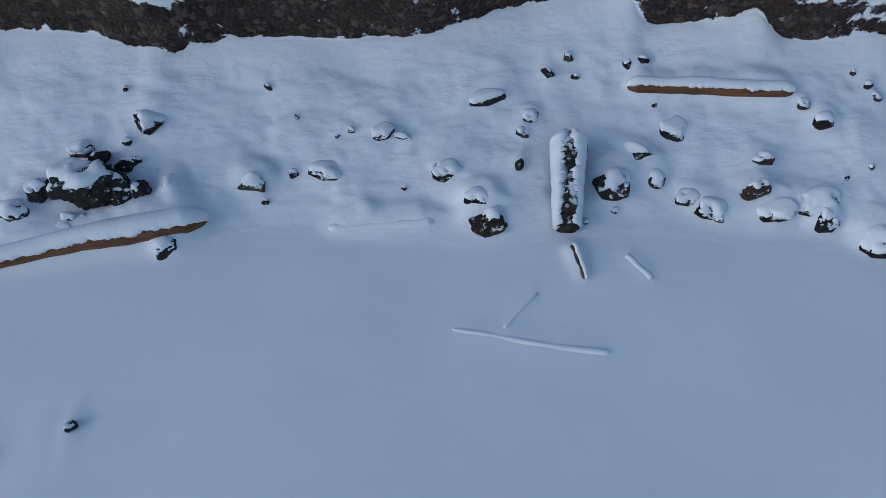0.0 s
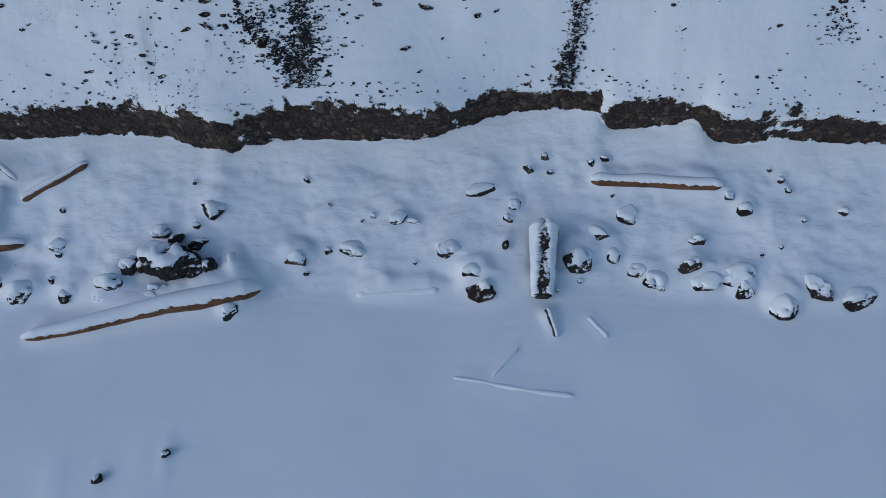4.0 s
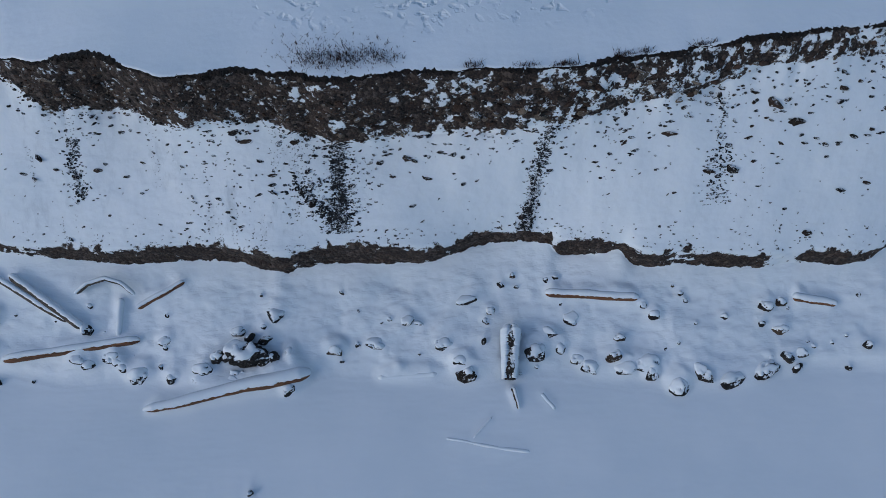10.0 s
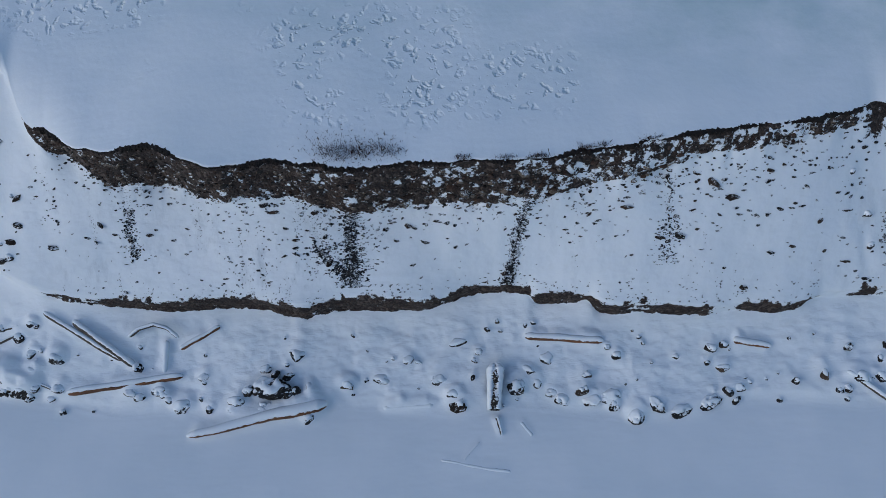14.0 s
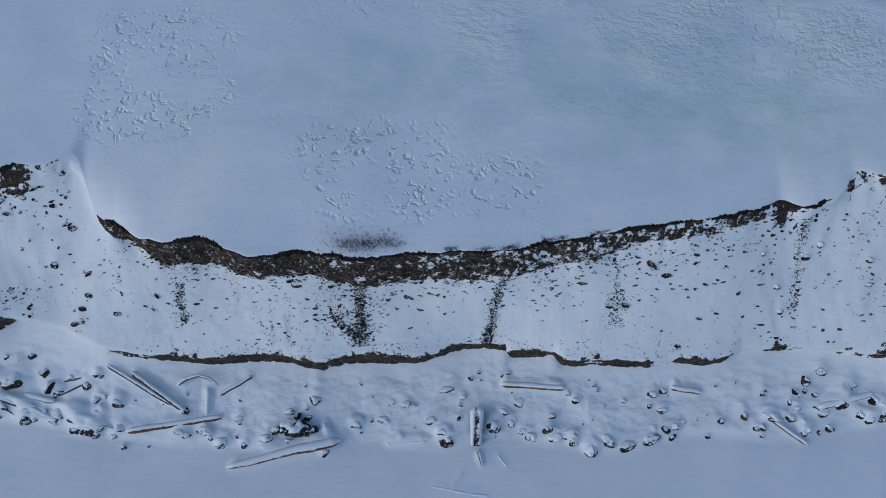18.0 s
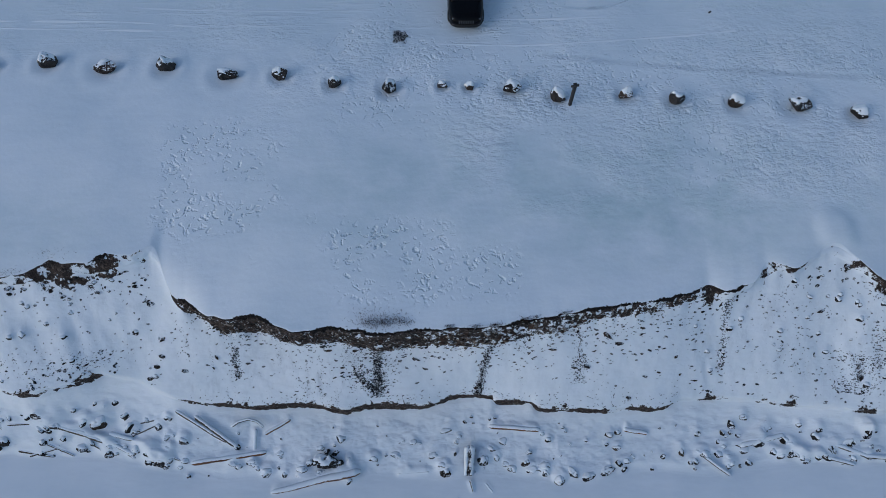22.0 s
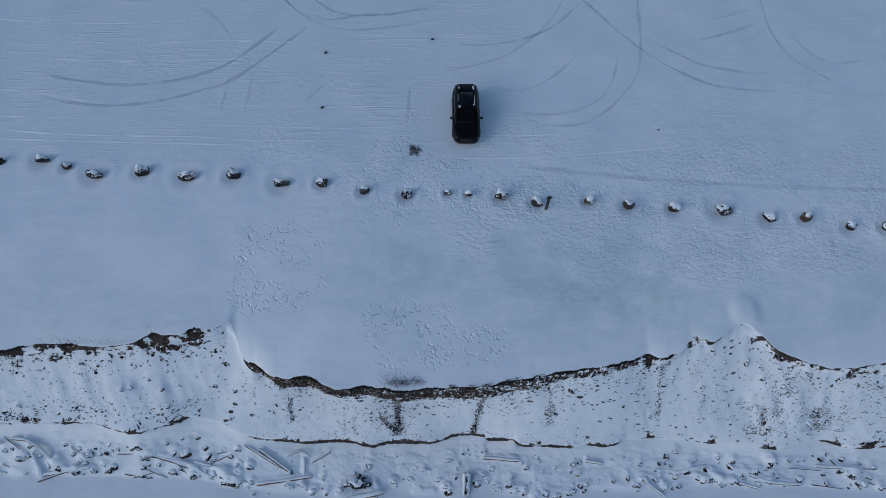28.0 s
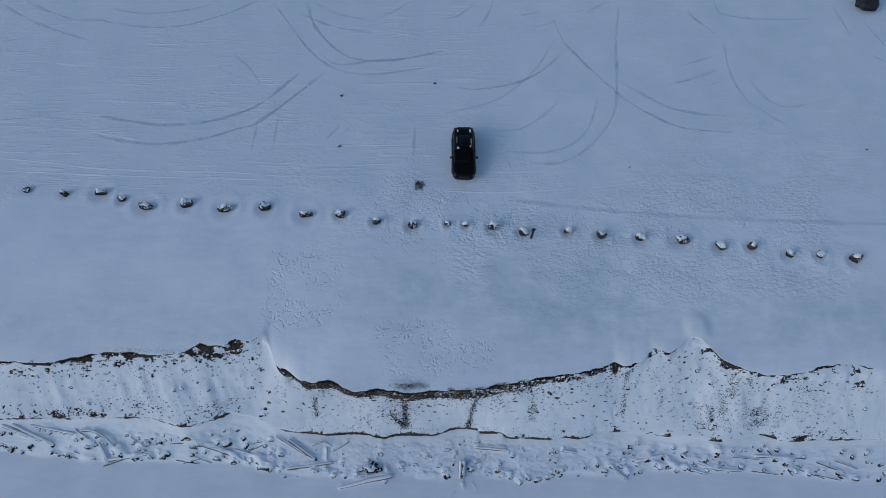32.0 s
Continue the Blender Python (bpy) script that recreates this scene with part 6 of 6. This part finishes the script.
STONES_E = ((8.63, 10.41, 0.48), (9.32, 10.06, 0.42), (9.89, 9.78, 0.17), (9.59, 9.69, 0.19), (8.96, 9.69, 0.16), (10.13, 9.67, 0.21), (10.50, 9.69, 0.17), (10.87, 9.79, 0.29), (11.22, 9.83, 0.20), (11.59, 9.88, 0.22), (11.33, 9.95, 0.17), (11.18, 10.54, 0.17), (10.41, 10.43, 0.31), (10.40, 10.66, 0.26), (9.84, 10.67, 0.14), (9.64, 10.23, 0.16), (10.23, 9.44, 0.17), (10.73, 8.76, 0.27), (11.42, 8.93, 0.30), (9.29, 8.42, 0.17), (8.32, 9.37, 0.16), (8.12, 9.81, 0.20), (9.96, 7.9, 0.31), (8.16, 10.62, 0.22), (9.16, 10.80, 0.16), (10.80, 10.81, 0.17))
STONES_FAR = ((-12.08, 9.55, 0.40), (-13.1, 10.9, 0.40), (13.4, 8.65, 0.30), (-13.9, 9.3, 0.45), (-13.2, 10.2, 0.40), (17.6, 10.6, 0.45), (19.6, 11.4, 0.45), (20.7, 13.2, 0.45), (-13.6, 12.4, 0.40), (-13.5, 9.8, 0.36), (12.3, 9.6, 0.24), (12.8, 10.3, 0.2), (13.2, 9.9, 0.24), (12.6, 8.9, 0.2))
for spread_ in (STONES_W, STONES_M, STONES_N, STONES_E, STONES_FAR):
    for x, y, size in spread_:
        sunk_stone(rs.choice(BROWN if rs.random() < (0.6 if size > 0.26 else 0.3) else SNOWY), x, y, ground_z(x, y), size)
for x, y, z in on_slope(90, -13, 13.5, lambda: 1 - rs.random() ** 1.8):
    sunk_stone(rs.choice(SNOWY + SNOWY + BROWN), x, y, z, rs.uniform(0.06, 0.15))
for x, y, z in on_slope(60, 2, 13.5, lambda: 1 - 0.35 * rs.random() ** 1.5):
    sunk_stone(rs.choice(SNOWY + SNOWY + BROWN), x, y, z, rs.uniform(0.07, 0.2))
spots = [(x, y, z, rs.uniform(0.02, 0.08)) for x, y, z in on_slope(300, -34, 34, lambda: rs.random())]
spots += [(x, y, z, rs.uniform(0.04, 0.15)) for x, y, z in on_slope(170, -34, -13, lambda: rs.random())]
spots += [(x, y, z, rs.uniform(0.04, 0.17)) for x, y, z in on_slope(300, 13, 34, lambda: rs.random())]
# rubble fallen from the cliff, and bits along the lip of the bank
spots += [(x, y, z, rs.uniform(0.03, 0.12)) for x, y, z in on_slope(300, -12, 13.5, lambda: 1 - 0.22 * rs.random() ** 1.6)]
spots += [(x, y, z, rs.uniform(0.03, 0.10)) for x, y, z in on_slope(90, 4, 13.5, lambda: 1 - 0.5 * rs.random() ** 1.3)]
spots += [(x, y, z, rs.uniform(0.02, 0.08)) for x, y, z in on_slope(260, -12, 12.5, lambda: 0.16 * rs.random() ** 1.5)]
# the arm of gravel that joins the runnel from the west
for _ in range(190):
    u = rs.random()
    x, y = -3.75 + 1.1 * u + rs.gauss(0, 0.09), 9.3 - 0.85 * u + rs.gauss(0, 0.07)
    spots.append((x, y, ground_z(x, y), rs.uniform(0.03, 0.1)))
# a fine sprinkling on the western half
spots += [(x, y, z, rs.uniform(0.012, 0.036)) for x, y, z in on_slope(3600, -11.5, -3.0, lambda: rs.random()) if fbm(x * 2.4, y * 0.5, 3) > 0.15]
spots += [(x, y, z, rs.uniform(0.02, 0.06)) for x, y, z in on_slope(1300, -11.5, 13.0, lambda: rs.random()) if fbm(x * 2.0 + 40, y * 0.6, 3) > 0.16]
for cx, half, s0, s1, count in ((-2.55, 0.12, 0.12, 1.0, 950), (-2.58, 0.22, 0.10, 0.42, 520), (-3.15, 0.25, 0.25, 0.6, 150), (-2.1, 0.3, 0.3, 0.9, 110), (2.75, 0.11, 0.0, 1.0, 850), (-9.55, 0.10, 0.35, 0.8, 220), (-9.5, 0.2, 0.3, 1.0, 80), (7.4, 0.22, 0.3, 0.65, 200), (7.4, 0.1, 0.6, 0.95, 70), (14.75, 0.12, 0.25, 0.95, 320), (21.7, 0.55, 0.1, 0.42, 700), (22.5, 0.2, 0.35, 0.75, 200), (23.1, 0.2, 0.6, 0.95, 200), (25.2, 0.6, 0.15, 0.5, 700), (23, 1.5, 0.3, 0.95, 200), (28.5, 1.2, 0.3, 0.9, 250), (18, 1.2, 0.2, 0.9, 160), (-20, 3, 0.1, 0.35, 220), (-17, 1.0, 0.05, 0.25, 120), (-5.8, 0.5, 0.1, 0.95, 110), (-3.6, 0.4, 0.2, 0.9, 110), (-12.1, 0.3, 0.4, 0.8, 50), (-22.5, 0.5, 0.1, 0.9, 100)):
    xs = np.array([rs.gauss(cx, half) for _ in range(count)])
    _, cy, cz, cb, cs = columns(xs)
    lo, hi = int(np.argmax(cb[0] == 3)), int(np.argmax(cb[0] == 4))
    for i, x in enumerate(xs):
        f = lo + 1 + (hi - lo - 2) * rs.uniform(s0, s1)
        k, u = int(f), f - int(f)
        y = cy[i, k] * (1 - u) + cy[i, k + 1] * u
        x = x + 0.25 * float(fbm(y * 1.2, cx, 2)) + (0.55 * (cs[i, k] - 0.6) if cx == 2.75 else 0)
        spots.append((x, y, cz[i, k] * (1 - u) + cz[i, k + 1] * u, rs.uniform(0.025, 0.075) * (1.8 if rs.random() < 0.2 else 1)))
clods = [(x, y, z, rs.uniform(0.06, 0.26)) for x, y, z in on_slope(190, -34, -13.3, lambda: 1 - 0.28 * rs.random() ** 1.4) if fbm(x * 0.9, y * 0.9, 3) > -0.04]
clods += [(x, y, z, rs.uniform(0.05, 0.2)) for x, y, z in on_slope(200, -34, -15.5, lambda: 0.22 * rs.random() ** 1.4) if fbm(x * 0.9 + 5, y * 0.9, 3) > -0.03]
clods += [(x, y, z, rs.uniform(0.05, 0.2)) for x, y, z in on_slope(150, 13.4, 34, lambda: 1 - 0.2 * rs.random() ** 1.4) if fbm(x * 0.9 + 9, y * 0.9, 3) > 0.0]
clods += [(x, y, z, rs.uniform(0.05, 0.2)) for x, y, z in on_slope(130, 13.4, 34, lambda: 0.2 * rs.random() ** 1.4) if fbm(x * 0.9 + 2, y * 0.9, 3) > 0.02]
tagged(pebbles("fallen_clods", clods, STONE_SNOWY, ground, 37, 0.8), "dark clods of earth fallen on the snowy slope", kind="stuff")
tagged(pebbles("slope_gravel", spots, PEBBLE, ground, 31), "dark gravel and pebbles scattered over the snowy slope", kind="stuff")
